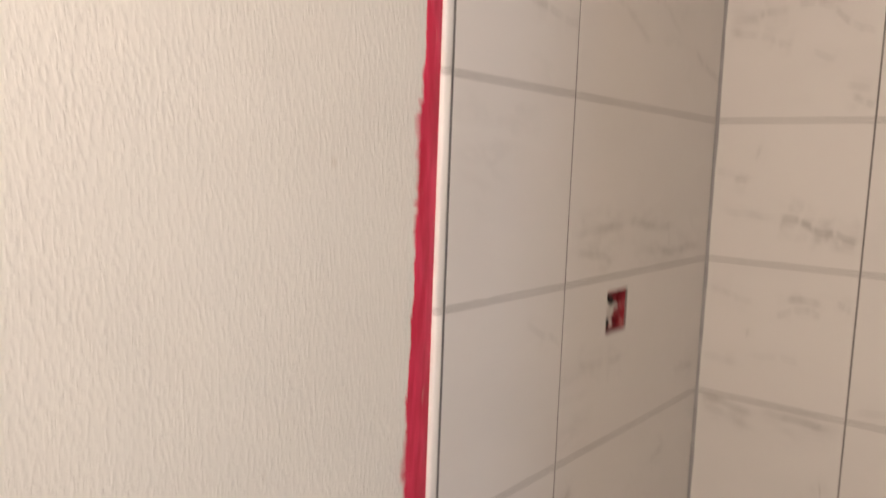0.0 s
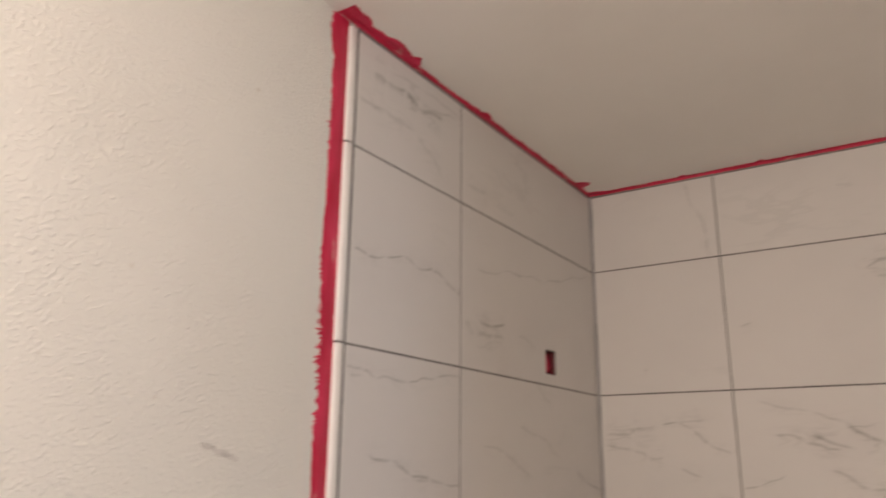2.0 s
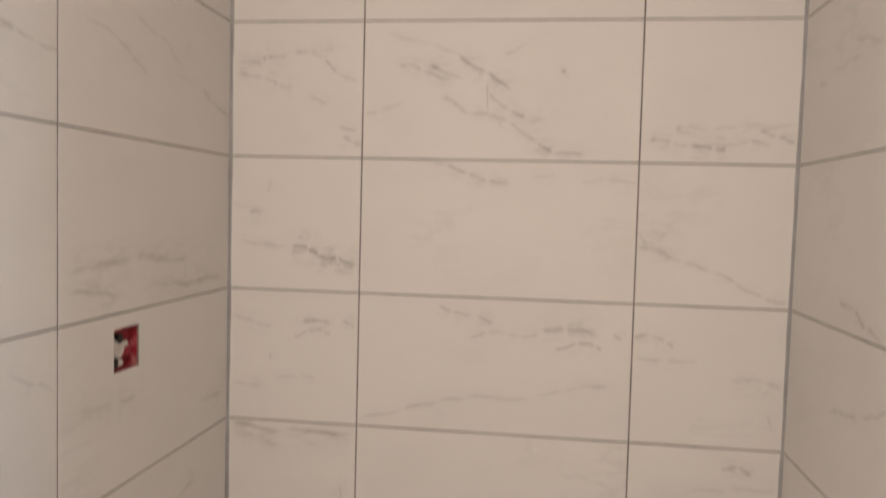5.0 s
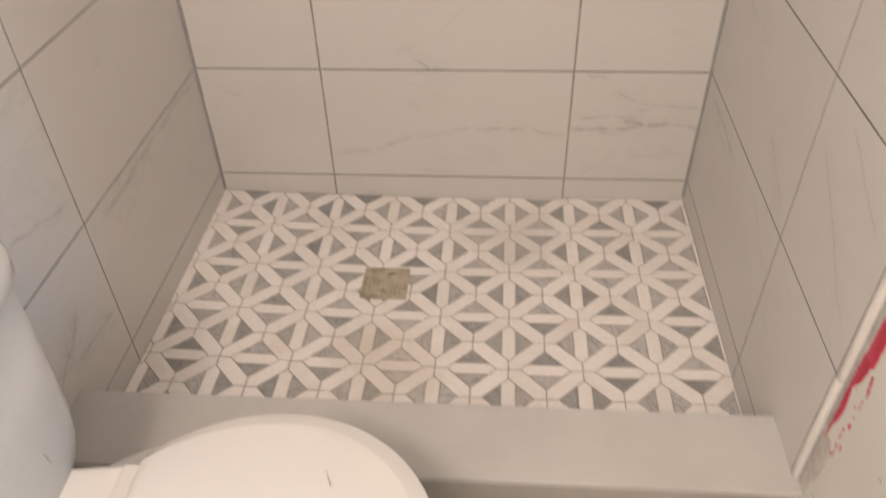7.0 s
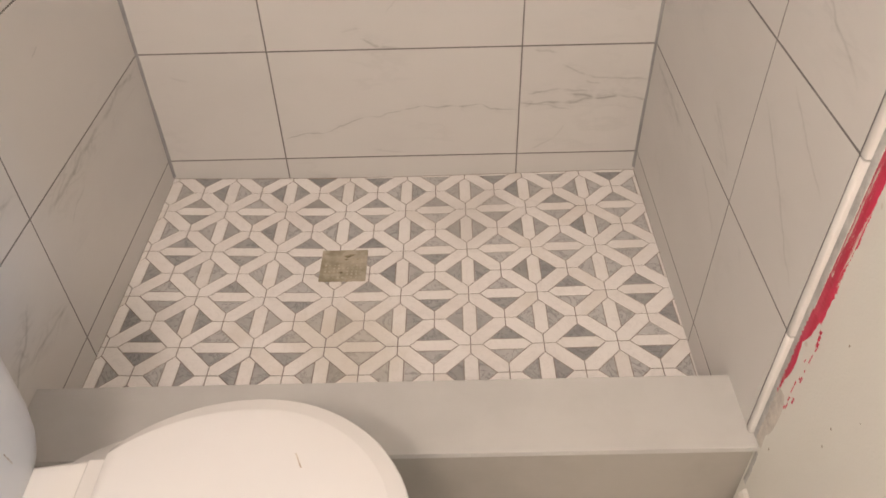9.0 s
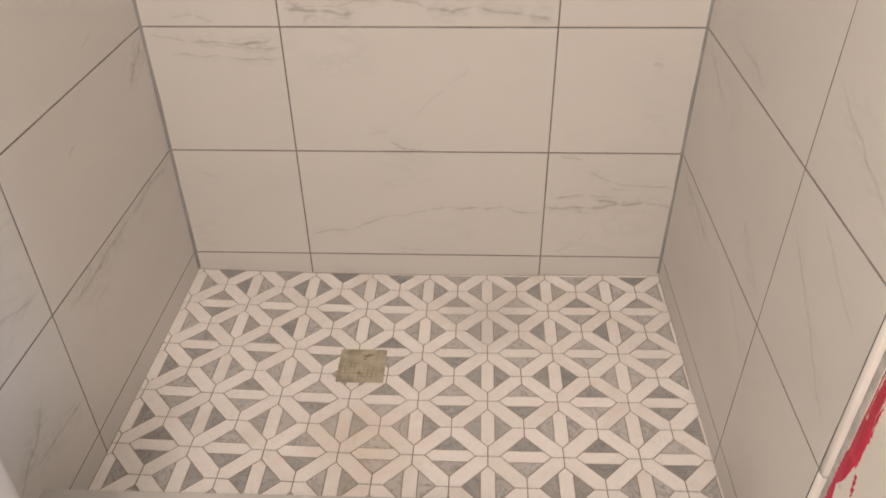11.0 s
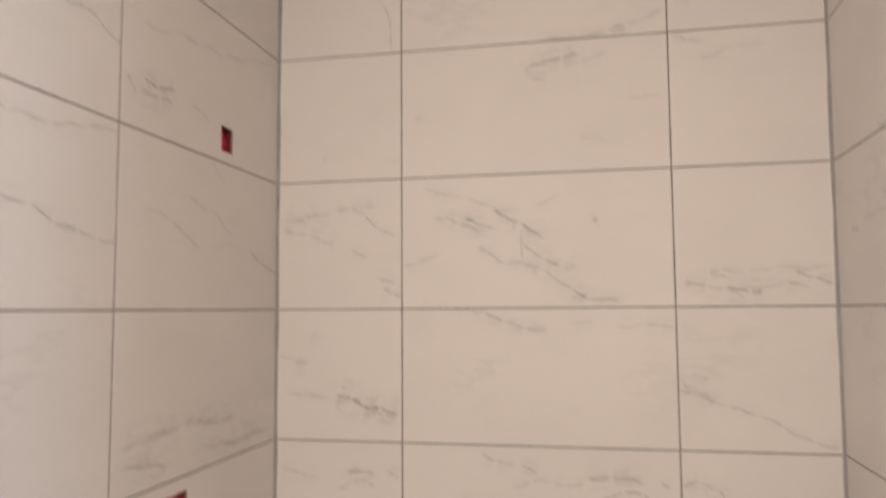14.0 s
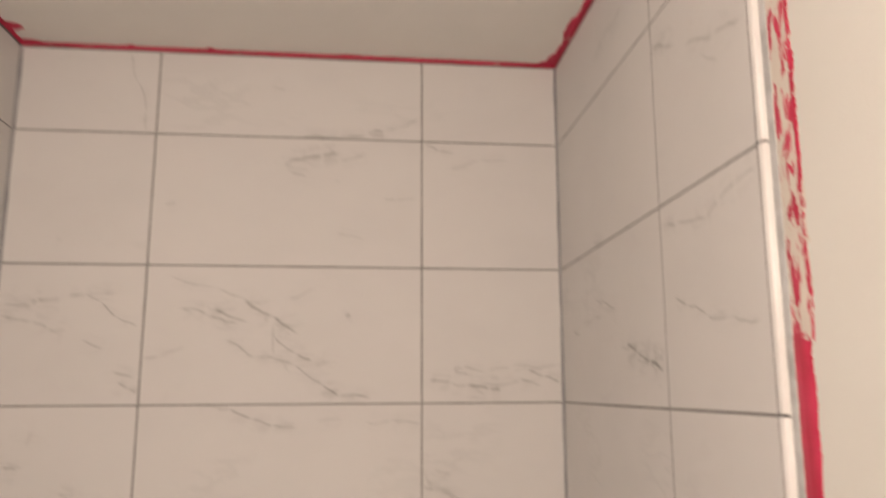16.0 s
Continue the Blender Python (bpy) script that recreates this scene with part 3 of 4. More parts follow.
# square floor drain under its film
DZ = pan(DX, DY)
bm = boxed(DX - DS, DX + DS, DY - DS, DY + DS, DZ - 0.012, DZ + 0.0030, bevel=0.001)
drain = tagged(part("floor_drain", bm, DRAIN_METAL), "square olive-beige film-covered drain set in the mosaic", "drain")
bm = bmesh.new()
for i in range(9):
    for j in range(9):
        if (i, j) in ((0, 0), (8, 8), (0, 8), (8, 0)) or (i * 7 + j * 5) % 11 == 0 or j > 6 or (j > 4 and i < 6):
            continue
        x, y = DX + (i - 4) * 0.0105, DY + (j - 4) * 0.0105
        box(bm, x - 0.0023, x + 0.0023, y - 0.0023, y + 0.0023, DZ + 0.0028, DZ + 0.0036)
part("grate", bm, mottled("drain_grate", (0.40, 0.36, 0.25), (0.60, 0.55, 0.44), 60.0, 0.45), drain)
for k, (a, b, r) in enumerate(((0.008, 0.03, 0.008), (0.016, 0.034, 0.006), (0.004, 0.020, 0.004), (-0.004, -0.026, 0.005))):
    bm = bmesh.new()
    ring = [bm.verts.new((DX + a + r * (1 + 0.4 * math.sin(3 * t + k)) * math.cos(t), DY + b + 0.55 * r * math.sin(t), DZ + 0.0039 + 0.0001 * k)) for t in np.linspace(0, math.tau, 18, endpoint=False)]
    bm.faces.new(ring)
    part("tear", bm, mottled("tear", (0.16, 0.13, 0.07), (0.3, 0.26, 0.16), 80.0, 0.5), drain, "torn dark spot")


# toilet beside the shower: tank on the left wall, bowl reaching into the room
def loft(rings, closed_top=True, closed_bottom=True, smooth=True, crease=()):
    bm = bmesh.new()
    made = [[bm.verts.new(p) for p in ring] for ring in rings]
    for a, b in zip(made, made[1:]):
        for i in range(len(a)):
            j = (i + 1) % len(a)
            bm.faces.new((a[i], a[j], b[j], b[i]))
    if closed_bottom:
        bm.faces.new(made[0][::-1])
    if closed_top:
        bm.faces.new(made[-1])
    bmesh.ops.recalc_face_normals(bm, faces=bm.faces)
    for f in bm.faces:
        f.smooth = smooth
    for k in crease:
        ring = set(made[k])
        for e in bm.edges:
            if e.verts[0] in ring and e.verts[1] in ring:
                e.smooth = False
    return bm


def rounded(cx, cy, hx, hy, z, power=5.0, count=56):
    out = []
    for k in range(count):
        t = math.tau * k / count
        c, s = math.cos(t), math.sin(t)
        out.append((cx + hx * math.copysign(abs(c) ** (2 / power), c), cy + hy * math.copysign(abs(s) ** (2 / power), s), z))
    return out


def oval(back, front, cy, half, z, scale=1.0, count=64):
    """A toilet seat's outline: round in front, straighter towards the hinge."""
    mid = back + 0.46 * (front - back)
    out = []
    for k in range(count):
        t = math.tau * k / count
        c, s = math.cos(t), math.sin(t)
        x = mid + ((front - mid) * scale if c >= 0 else 1.27 * (mid - back)) * c
        out.append((max(back + 0.02 * (1 - scale), x), cy + half * s * scale, z))
    return out


TY, SEAT_Z = -1.243, 0.394
toilet = tagged(new("toilet"), "white ceramic toilet with closed lid beside the curb", "toilet")
Z0 = FLOOR_OUT
bowl = [rounded(0.34, TY, 0.19, 0.105, Z0, 3.0), rounded(0.34, TY, 0.19, 0.10, Z0 + 0.06, 3.0), rounded(0.37, TY, 0.20, 0.11, Z0 + 0.18, 2.6),
        rounded(0.42, TY, 0.235, 0.155, Z0 + 0.30, 2.4), rounded(0.44, TY, 0.24, 0.172, Z0 + 0.37, 2.3), rounded(0.44, TY, 0.24, 0.174, SEAT_Z - 0.040, 2.3)]
part("bowl", loft(bowl), CERAMIC, toilet)
deck = boxed(0.03, 0.36, TY - 0.092, TY + 0.092, SEAT_Z - 0.085, SEAT_Z - 0.034, bevel=0.012, segments=3)
for v in deck.verts:
    v.co.y = TY + (v.co.y - TY) * (1 + 1.45 * max(0.0, v.co.x - 0.03))
part("deck", deck, CERAMIC, toilet)
part("bolt_cap", boxed(0.2515, 0.2565, TY + 0.0515, TY + 0.0535, SEAT_Z - 0.0342, SEAT_Z - 0.0330), SPECK, toilet, "small dark speck")
part("seat", loft([oval(0.316, 0.682, TY, 0.180, SEAT_Z - 0.040, 0.985), oval(0.316, 0.684, TY, 0.182, SEAT_Z - 0.034), oval(0.316, 0.684, TY, 0.182, SEAT_Z - 0.024), oval(0.316, 0.682, TY, 0.180, SEAT_Z - 0.020, 0.985)]), SEAT_PLASTIC, toilet)
LID_BACK = 0.312
lid = [oval(LID_BACK, 0.688, TY + 0.001, 0.191, SEAT_Z + up, scale) for up, scale in ((-0.0185, 0.985), (-0.014, 1.0), (-0.0105, 0.997), (-0.0078, 0.988), (-0.0010, 0.880), (0.0002, 0.83), (0.0012, 0.4))]
seat_lid = part("lid", loft(lid, crease=(3, 4)), SEAT_PLASTIC, toilet, "closed white lid with a small scratch")
bm = boxed(-0.0009, 0.0009, -0.011, 0.011, 0.0, 0.0006)
bmesh.ops.rotate(bm, verts=bm.verts, cent=(0, 0, 0), matrix=Matrix.Rotation(radians(24), 3, "Z"))
bmesh.ops.translate(bm, verts=bm.verts, vec=(0.550, -1.154, SEAT_Z + 0.0032))
part("scratch", bm, SCRATCH, seat_lid, "thin brown scratch")
for side in (-1, 1):
    part("hinge", boxed(0.287, 0.322, TY + side * 0.078 - 0.031, TY + side * 0.078 + 0.031, SEAT_Z - 0.034, SEAT_Z - 0.013, bevel=0.004, segments=3), SEAT_PLASTIC, toilet)
tank = [rounded(0.101, TY, 0.106, 0.155, SEAT_Z - 0.050, 5.0), rounded(0.102, TY, 0.112, 0.167, SEAT_Z - 0.036, 5.0), rounded(0.102, TY, 0.114, 0.180, SEAT_Z - 0.015, 5.0),
        rounded(0.103, TY, 0.114, 0.188, SEAT_Z + 0.02, 5.0), rounded(0.103, TY, 0.115, 0.191, SEAT_Z + 0.08, 5.0), rounded(0.104, TY, 0.117, 0.196, TANK_TOP - 0.05, 5.0)]
tank_body = part("tank", loft(tank), TANK_CERAMIC, toilet, "slightly greyer ceramic tank")
bm = boxed(0.2125, 0.2175, -1.1618, -1.1602, 0.412, 0.434)
bmesh.ops.rotate(bm, verts=bm.verts, cent=(0.215, -1.161, 0.423), matrix=Matrix.Rotation(radians(7), 3, "X"))
part("scratch", bm, SCRATCH, tank_body, "thin dark scratch")
cover = [rounded(0.110, TY, 0.119, 0.201, TANK_TOP - 0.056, 4.0), rounded(0.110, TY, 0.125, 0.207, TANK_TOP - 0.050, 4.0), rounded(0.110, TY, 0.126, 0.208, TANK_TOP - 0.026, 4.0),
         rounded(0.110, TY, 0.122, 0.204, TANK_TOP - 0.012, 4.0), rounded(0.110, TY, 0.113, 0.195, TANK_TOP - 0.004, 3.8), rounded(0.110, TY, 0.098, 0.180, TANK_TOP, 3.6), rounded(0.110, TY, 0.04, 0.12, TANK_TOP + 0.002, 3.0)]
part("tank_lid", loft(cover), CERAMIC, toilet, "glossy white tank lid")


# ---------------------------------------------------------------- trim pieces
def trim_piece(length, w):
    """A glazed quarter-round pencil tile, as long as a course of tiles."""
    d = 0.0125
    shape = [(0.0, 0.0095), (0.0, 0.0012)] + [(w / 2 - w / 2 * math.cos(a), 0.0012 - 0.0034 * math.sin(a)) for a in np.linspace(0.35, math.pi * 0.62, 7)] + [(w, 0.004), (w, d)]
    verts, faces = [], []
    for v, inset in ((0.0, 0.0006), (0.0008, 0.0), (length - 0.0008, 0.0), (length, 0.0006)):
        verts += [(u, y + inset, v) for u, y in shape]
    count = len(shape)
    for k in range(3):
        for i in range(count - 1):
            faces.append((k * count + i, k * count + i + 1, (k + 1) * count + i + 1, (k + 1) * count + i))
    faces.append(tuple(range(count))[::-1])
    faces.append(tuple(range(3 * count, 4 * count)))
    data = mesh_from("trim_piece", verts, faces)
    bm = bmesh.new()
    bm.from_mesh(data)
    bmesh.ops.recalc_face_normals(bm, faces=bm.faces)
    for f in bm.faces:
        f.smooth = len(f.verts) == 4
    bm.to_mesh(data)
    bm.free()
    return data


def trim_run(name, m, mirrored, rows):
    backing = tagged(part(name, slab(name, *((-0.0025, 0.013) if mirrored else (0.002, 0.0185)), rows[0], rows[-1], 0.0045, 0.0105), GROUT, m=m), "white pencil trim along the edge of the tiles", "trim", kind="structure")
    for low, high in zip(rows, rows[1:]):
        data = trim_piece(high - low - 0.003, 0.0155 if mirrored else 0.0195)
        if mirrored:
            data.transform(Matrix.Diagonal((-1, 1, 1, 1)) )
            data.flip_normals()
            data.transform(Matrix.Translation((0.0155, 0, 0)))
        part("trim_piece", data, TRIM, backing, m=pose(0, 0, low + 0.0015))
    return backing


COURSES = [CURB_TOP + 0.001] + LINES[2:]
trim_run("trim_left", axes((0, LEFT_EDGE - 0.0168, 0), (0, 1, 0), (0, 0, 1)), False, COURSES)
trim_run("trim_right", M_RIGHT @ pose(0.9228, 0, 0), True, COURSES)


# ---------------------------------------------------------------- wall tiles, each with its own print
TILES, SHARED = {}, {}
JOINT = 0.0037
rng = random.Random(5)


def lay(wall, key, columns, lines, cuts=None):
    for c, (a, b) in enumerate(zip(columns, columns[1:])):
        for r, (low, high) in enumerate(zip(lines, lines[1:])):
            w, h = round(b - a - JOINT, 4), round(high - low - JOINT, 4)
            hole = (cuts or {}).get((c, r))
            name = (w, h, hole)
            if name not in SHARED:
                local = [(hole[0] - a - JOINT / 2, hole[1] - a - JOINT / 2, hole[2] - low - JOINT / 2, hole[3] - low - JOINT / 2)] if hole else []
                SHARED[name] = slab("tile", 0.0, w, 0.0, h, 0.0, 0.0085, local, 0.0003)
            m = pose(a + JOINT / 2, rng.uniform(-0.0001, 0.0001), low + JOINT / 2, rng.uniform(-0.012, 0.012), 0, rng.uniform(-0.010, 0.010))
            TILES[key, c, r] = part("tile", SHARED[name], TILE_PRINTS[4], wall, m=m)


lay(wall_back, "back", BACK_COLUMNS, LINES)
lay(wall_left, "left", LEFT_COLUMNS, LINES, {(1, 4): VALVE, (1, 7): OUTLET})
lay(wall_right, "right", RIGHT_COLUMNS, LINES)


def veins(wall, column, row, *runs):
    """The veins printed on one tile: from (u, v) to (u, v) in metres on the tile, strength, half width."""
    ob = TILES[wall, column, row]
    ob.material_slots[0].link = "OBJECT"
    ob.material_slots[0].material = TILE_PRINTS[min(count for count in TILE_PRINTS if count >= len(runs))]
    for k, (ua, va, ub, vb, strength, *width) in enumerate(runs):
        ob[f"vein_a{k}"] = [float(ua), float(strength), float(va)]
        ob[f"vein_b{k}"] = [float(ub), float(width[0] if width else 0.0035), float(vb)]


veins("back", 0, 1, (0.069, 0.242, 0.102, 0.231, 0.2, 0.005))
veins("back", 0, 2, (0.015, 0.281, 0.096, 0.272, 0.35, 0.004), (0.096, 0.272, 0.156, 0.255, 0.35, 0.004), (0.096, 0.272, 0.184, 0.268, 0.55, 0.005), (0.184, 0.268, 0.221, 0.262, 0.55, 0.005), (0.208, 0.259, 0.287, 0.275, 0.6, 0.005), (0.145, 0.262, 0.22, 0.255, 0.45, 0.0045), (0.22, 0.255, 0.302, 0.249, 0.45, 0.0045), (0.063, 0.238, 0.178, 0.23, 0.4, 0.004), (0.178, 0.23, 0.303, 0.227, 0.4, 0.004))
veins("back", 0, 3, (0, 0.291, 0.135, 0.283, 0.55, 0.008), (0.135, 0.283, 0.296, 0.28, 0.55, 0.008), (0.012, 0.271, 0.134, 0.246, 0.3, 0.006), (0.266, 0.159, 0.276, 0.129, 0.4, 0.004), (0.069, 0.02, 0.121, 0.026, 0.3, 0.004), (0.121, 0.026, 0.168, 0.01, 0.3, 0.004))
veins("back", 0, 4, (0, 0.234, 0.065, 0.231, 0.35, 0.004), (0.065, 0.231, 0.111, 0.218, 0.35, 0.004), (0.177, 0.232, 0.243, 0.232, 0.55, 0.005), (0.156, 0.197, 0.19, 0.21, 0.55, 0.004), (0.19, 0.21, 0.223, 0.213, 0.55, 0.004), (0.223, 0.213, 0.245, 0.208, 0.55, 0.004), (0.273, 0.24, 0.295, 0.227, 0.5, 0.0045), (0.295, 0.227, 0.307, 0.225, 0.5, 0.0045), (0.004, 0.081, 0.085, 0.081, 0.35, 0.004), (0.112, 0.097, 0.166, 0.103, 0.3, 0.004), (0.166, 0.103, 0.206, 0.101, 0.3, 0.004), (0.101, 0.156, 0.098, 0.139, 0.4, 0.004))
veins("back", 0, 5, (0.045, 0.176, 0.079, 0.17, 0.5, 0.005), (0, 0.195, 0.049, 0.184, 0.4, 0.0035), (0.049, 0.184, 0.088, 0.173, 0.4, 0.0035), (0.02, 0.103, 0.15, 0.101, 0.4, 0.004), (0.15, 0.101, 0.189, 0.091, 0.75, 0.007), (0.189, 0.091, 0.215, 0.082, 0.75, 0.007), (0.215, 0.082, 0.253, 0.07, 0.75, 0.007), (0.253, 0.07, 0.305, 0.061, 0.75, 0.007), (0.196, 0.088, 0.221, 0.076, 0.55, 0.005), (0.221, 0.076, 0.254, 0.079, 0.55, 0.005), (0.214, 0.069, 0.266, 0.057, 0.5, 0.005), (0.266, 0.057, 0.298, 0.053, 0.5, 0.005), (0.098, 0.254, 0.084, 0.22, 0.2, 0.006))
veins("back", 0, 6, (0.147, 0.235, 0.182, 0.235, 0.55, 0.0035), (0.182, 0.235, 0.216, 0.219, 0.55, 0.0035), (0.216, 0.219, 0.25, 0.186, 0.55, 0.0035), (0.25, 0.186, 0.299, 0.168, 0.55, 0.0035), (0.182, 0.235, 0.246, 0.244, 0.35, 0.005), (0.01, 0.212, 0.073, 0.212, 0.45, 0.006), (0.073, 0.212, 0.083, 0.224, 0.45, 0.006), (0.083, 0.224, 0.13, 0.228, 0.45, 0.006), (0.012, 0.185, 0.076, 0.178, 0.4, 0.005), (0.076, 0.178, 0.112, 0.163, 0.4, 0.005), (0.112, 0.163, 0.147, 0.159, 0.4, 0.005), (0.184, 0.137, 0.228, 0.118, 0.45, 0.004), (0.259, 0.071, 0.3, 0.06, 0.45, 0.004), (0.264, 0.049, 0.285, 0.031, 0.5, 0.005), (0.285, 0.031, 0.303, 0.023, 0.5, 0.005))
veins("back", 0, 7, (0.113, 0.056, 0.125, 0.053, 0.25, 0.004))
veins("back", 0, 8, (0.238, 0.19, 0.261, 0.128, 0.4, 0.003), (0.261, 0.128, 0.279, 0.046, 0.4, 0.003), (0.279, 0.046, 0.291, 0.003, 0.4, 0.003))
veins("back", 1, 1, (0.011, 0.062, 0.111, 0.078, 0.55, 0.0028), (0.111, 0.078, 0.231, 0.119, 0.55, 0.0028), (0.231, 0.119, 0.318, 0.136, 0.55, 0.0028), (0.318, 0.136, 0.361, 0.147, 0.65, 0.003), (0.361, 0.147, 0.447, 0.143, 0.65, 0.003), (0.447, 0.143, 0.511, 0.148, 0.65, 0.003), (0.511, 0.148, 0.598, 0.124, 0.65, 0.003), (0.227, 0.022, 0.316, 0.009, 0.2, 0.004))
veins("back", 1, 2, (0.227, 0.019, 0.267, 0.009, 0.4, 0.0045), (0.267, 0.009, 0.315, 0, 0.4, 0.0045), (0.181, 0.044, 0.229, 0.052, 0.3, 0.004), (0.29, 0.093, 0.364, 0.164, 0.2, 0.003), (0.364, 0.164, 0.415, 0.205, 0.2, 0.003))
veins("back", 1, 3, (0.02, 0.036, 0.087, 0.036, 0.7, 0.006), (0.087, 0.036, 0.167, 0.03, 0.7, 0.006), (0.047, 0.069, 0.168, 0.076, 0.4, 0.005), (0.168, 0.076, 0.3, 0.081, 0.4, 0.005), (0.247, 0.062, 0.314, 0.043, 0.55, 0.005), (0.314, 0.043, 0.393, 0.032, 0.55, 0.005), (0.314, 0.08, 0.392, 0.076, 0.35, 0.005), (0.392, 0.076, 0.471, 0.069, 0.35, 0.005), (0.366, 0.034, 0.432, 0.044, 0.45, 0.005), (0.432, 0.044, 0.536, 0.03, 0.45, 0.005), (0.536, 0.03, 0.602, 0.018, 0.45, 0.005), (0.114, 0.048, 0.221, 0.057, 0.4, 0.005))
veins("back", 1, 4, (0.185, 0.287, 0.217, 0.266, 0.45, 0.005), (0.217, 0.266, 0.255, 0.261, 0.45, 0.005), (0.268, 0.261, 0.306, 0.244, 0.7, 0.0045), (0.255, 0.211, 0.293, 0.228, 0.4, 0.004), (0.293, 0.228, 0.338, 0.232, 0.4, 0.004), (0.338, 0.232, 0.363, 0.224, 0.4, 0.004), (0.363, 0.224, 0.408, 0.22, 0.4, 0.004), (0.414, 0.23, 0.464, 0.236, 0.5, 0.006), (0.464, 0.236, 0.533, 0.231, 0.5, 0.006), (0.446, 0.195, 0.489, 0.212, 0.65, 0.004), (0.489, 0.212, 0.527, 0.211, 0.65, 0.004), (0.527, 0.211, 0.542, 0.204, 0.65, 0.004), (0.005, 0.016, 0.105, 0.04, 0.4, 0.003), (0.105, 0.04, 0.183, 0.062, 0.6, 0.003), (0.183, 0.062, 0.248, 0.081, 0.6, 0.003), (0.248, 0.081, 0.39, 0.085, 0.6, 0.003), (0.402, 0.097, 0.466, 0.104, 0.4, 0.0035), (0.466, 0.104, 0.56, 0.119, 0.4, 0.0035), (0.57, 0.241, 0.589, 0.228, 0.5, 0.0045))
veins("back", 1, 5, (0.123, 0.299, 0.159, 0.294, 0.5, 0.0035), (0.159, 0.294, 0.189, 0.289, 0.5, 0.0035), (0.189, 0.289, 0.232, 0.271, 0.7, 0.004), (0.232, 0.271, 0.28, 0.26, 0.7, 0.004), (0.28, 0.26, 0.335, 0.253, 0.7, 0.004), (0.304, 0.262, 0.334, 0.264, 0.4, 0.0035), (0.377, 0.264, 0.432, 0.267, 0.2, 0.005), (0.488, 0.266, 0.537, 0.263, 0.4, 0.004), (0.537, 0.263, 0.606, 0.254, 0.4, 0.004))
veins("back", 1, 6, (0.053, 0.277, 0.152, 0.25, 0.35, 0.004), (0.152, 0.25, 0.206, 0.225, 0.35, 0.004), (0.206, 0.225, 0.272, 0.19, 0.85, 0.0055), (0.272, 0.19, 0.332, 0.156, 0.8, 0.005), (0.078, 0.208, 0.137, 0.196, 0.55, 0.0045), (0.137, 0.196, 0.198, 0.174, 0.55, 0.0045), (0.142, 0.209, 0.217, 0.175, 0.65, 0.005), (0.301, 0.229, 0.366, 0.252, 0.4, 0.0035), (0.276, 0.18, 0.278, 0.106, 0.45, 0.004), (0.279, 0.147, 0.324, 0.109, 0.65, 0.0045), (0.324, 0.109, 0.364, 0.094, 0.65, 0.0045), (0.17, 0.138, 0.238, 0.106, 0.45, 0.004), (0.238, 0.106, 0.324, 0.085, 0.5, 0.005), (0.324, 0.085, 0.387, 0.035, 0.6, 0.004), (0.387, 0.035, 0.425, 0.017, 0.75, 0.0045), (0.425, 0.017, 0.493, 0.01, 0.75, 0.0045), (0.324, 0.081, 0.411, 0.084, 0.25, 0.006), (0.001, 0.103, 0.034, 0.103, 0.45, 0.0035), (0.034, 0.103, 0.086, 0.13, 0.45, 0.0035), (0.437, 0.184, 0.446, 0.19, 0.6, 0.004))
veins("back", 1, 7, (0.291, 0.237, 0.323, 0.254, 0.55, 0.0055), (0.323, 0.254, 0.374, 0.262, 0.55, 0.0055), (0.374, 0.262, 0.414, 0.27, 0.55, 0.0055), (0.31, 0.249, 0.349, 0.251, 0.5, 0.006), (0.42, 0.254, 0.479, 0.266, 0.35, 0.004), (0.311, 0.213, 0.343, 0.211, 0.35, 0.004), (0.402, 0.204, 0.415, 0.205, 0.3, 0.003), (0.514, 0.164, 0.547, 0.158, 0.4, 0.0035), (0.547, 0.158, 0.599, 0.162, 0.4, 0.0035), (0.025, 0.139, 0.049, 0.143, 0.3, 0.004), (0.411, 0.081, 0.476, 0.066, 0.25, 0.004))
veins("back", 1, 8, (0.321, 0, 0.413, 0.003, 0.7, 0.0036), (0.413, 0.003, 0.479, 0.012, 0.7, 0.0036), (0.479, 0.012, 0.519, 0.022, 0.7, 0.0036), (0.519, 0.022, 0.606, 0.053, 0.45, 0.003), (0.486, 0.005, 0.519, 0.011, 0.5, 0.004), (0.252, 0.12, 0.292, 0.115, 0.2, 0.005))
veins("back", 2, 1, (0.025, 0.289, 0.079, 0.287, 0.4, 0.004), (0.097, 0.251, 0.155, 0.22, 0.4, 0.004), (0.155, 0.22, 0.314, 0.211, 0.4, 0.004), (0.02, 0.178, 0.103, 0.187, 0.55, 0.004), (0.103, 0.187, 0.174, 0.177, 0.55, 0.004), (0, 0.144, 0.107, 0.149, 0.6, 0.0045), (0.107, 0.149, 0.19, 0.16, 0.6, 0.0045), (0.125, 0.176, 0.19, 0.16, 0.75, 0.0045), (0.19, 0.16, 0.246, 0.161, 0.75, 0.0045), (0.246, 0.161, 0.322, 0.149, 0.55, 0.0035), (0.037, 0.142, 0.123, 0.133, 0.35, 0.004), (0.113, 0.086, 0.088, 0.042, 0.25, 0.004), (0.088, 0.042, 0.032, 0.014, 0.25, 0.004), (0.157, 0.204, 0.199, 0.2, 0.4, 0.004))
veins("back", 2, 2, (0.212, 0.223, 0.244, 0.22, 0.25, 0.005))
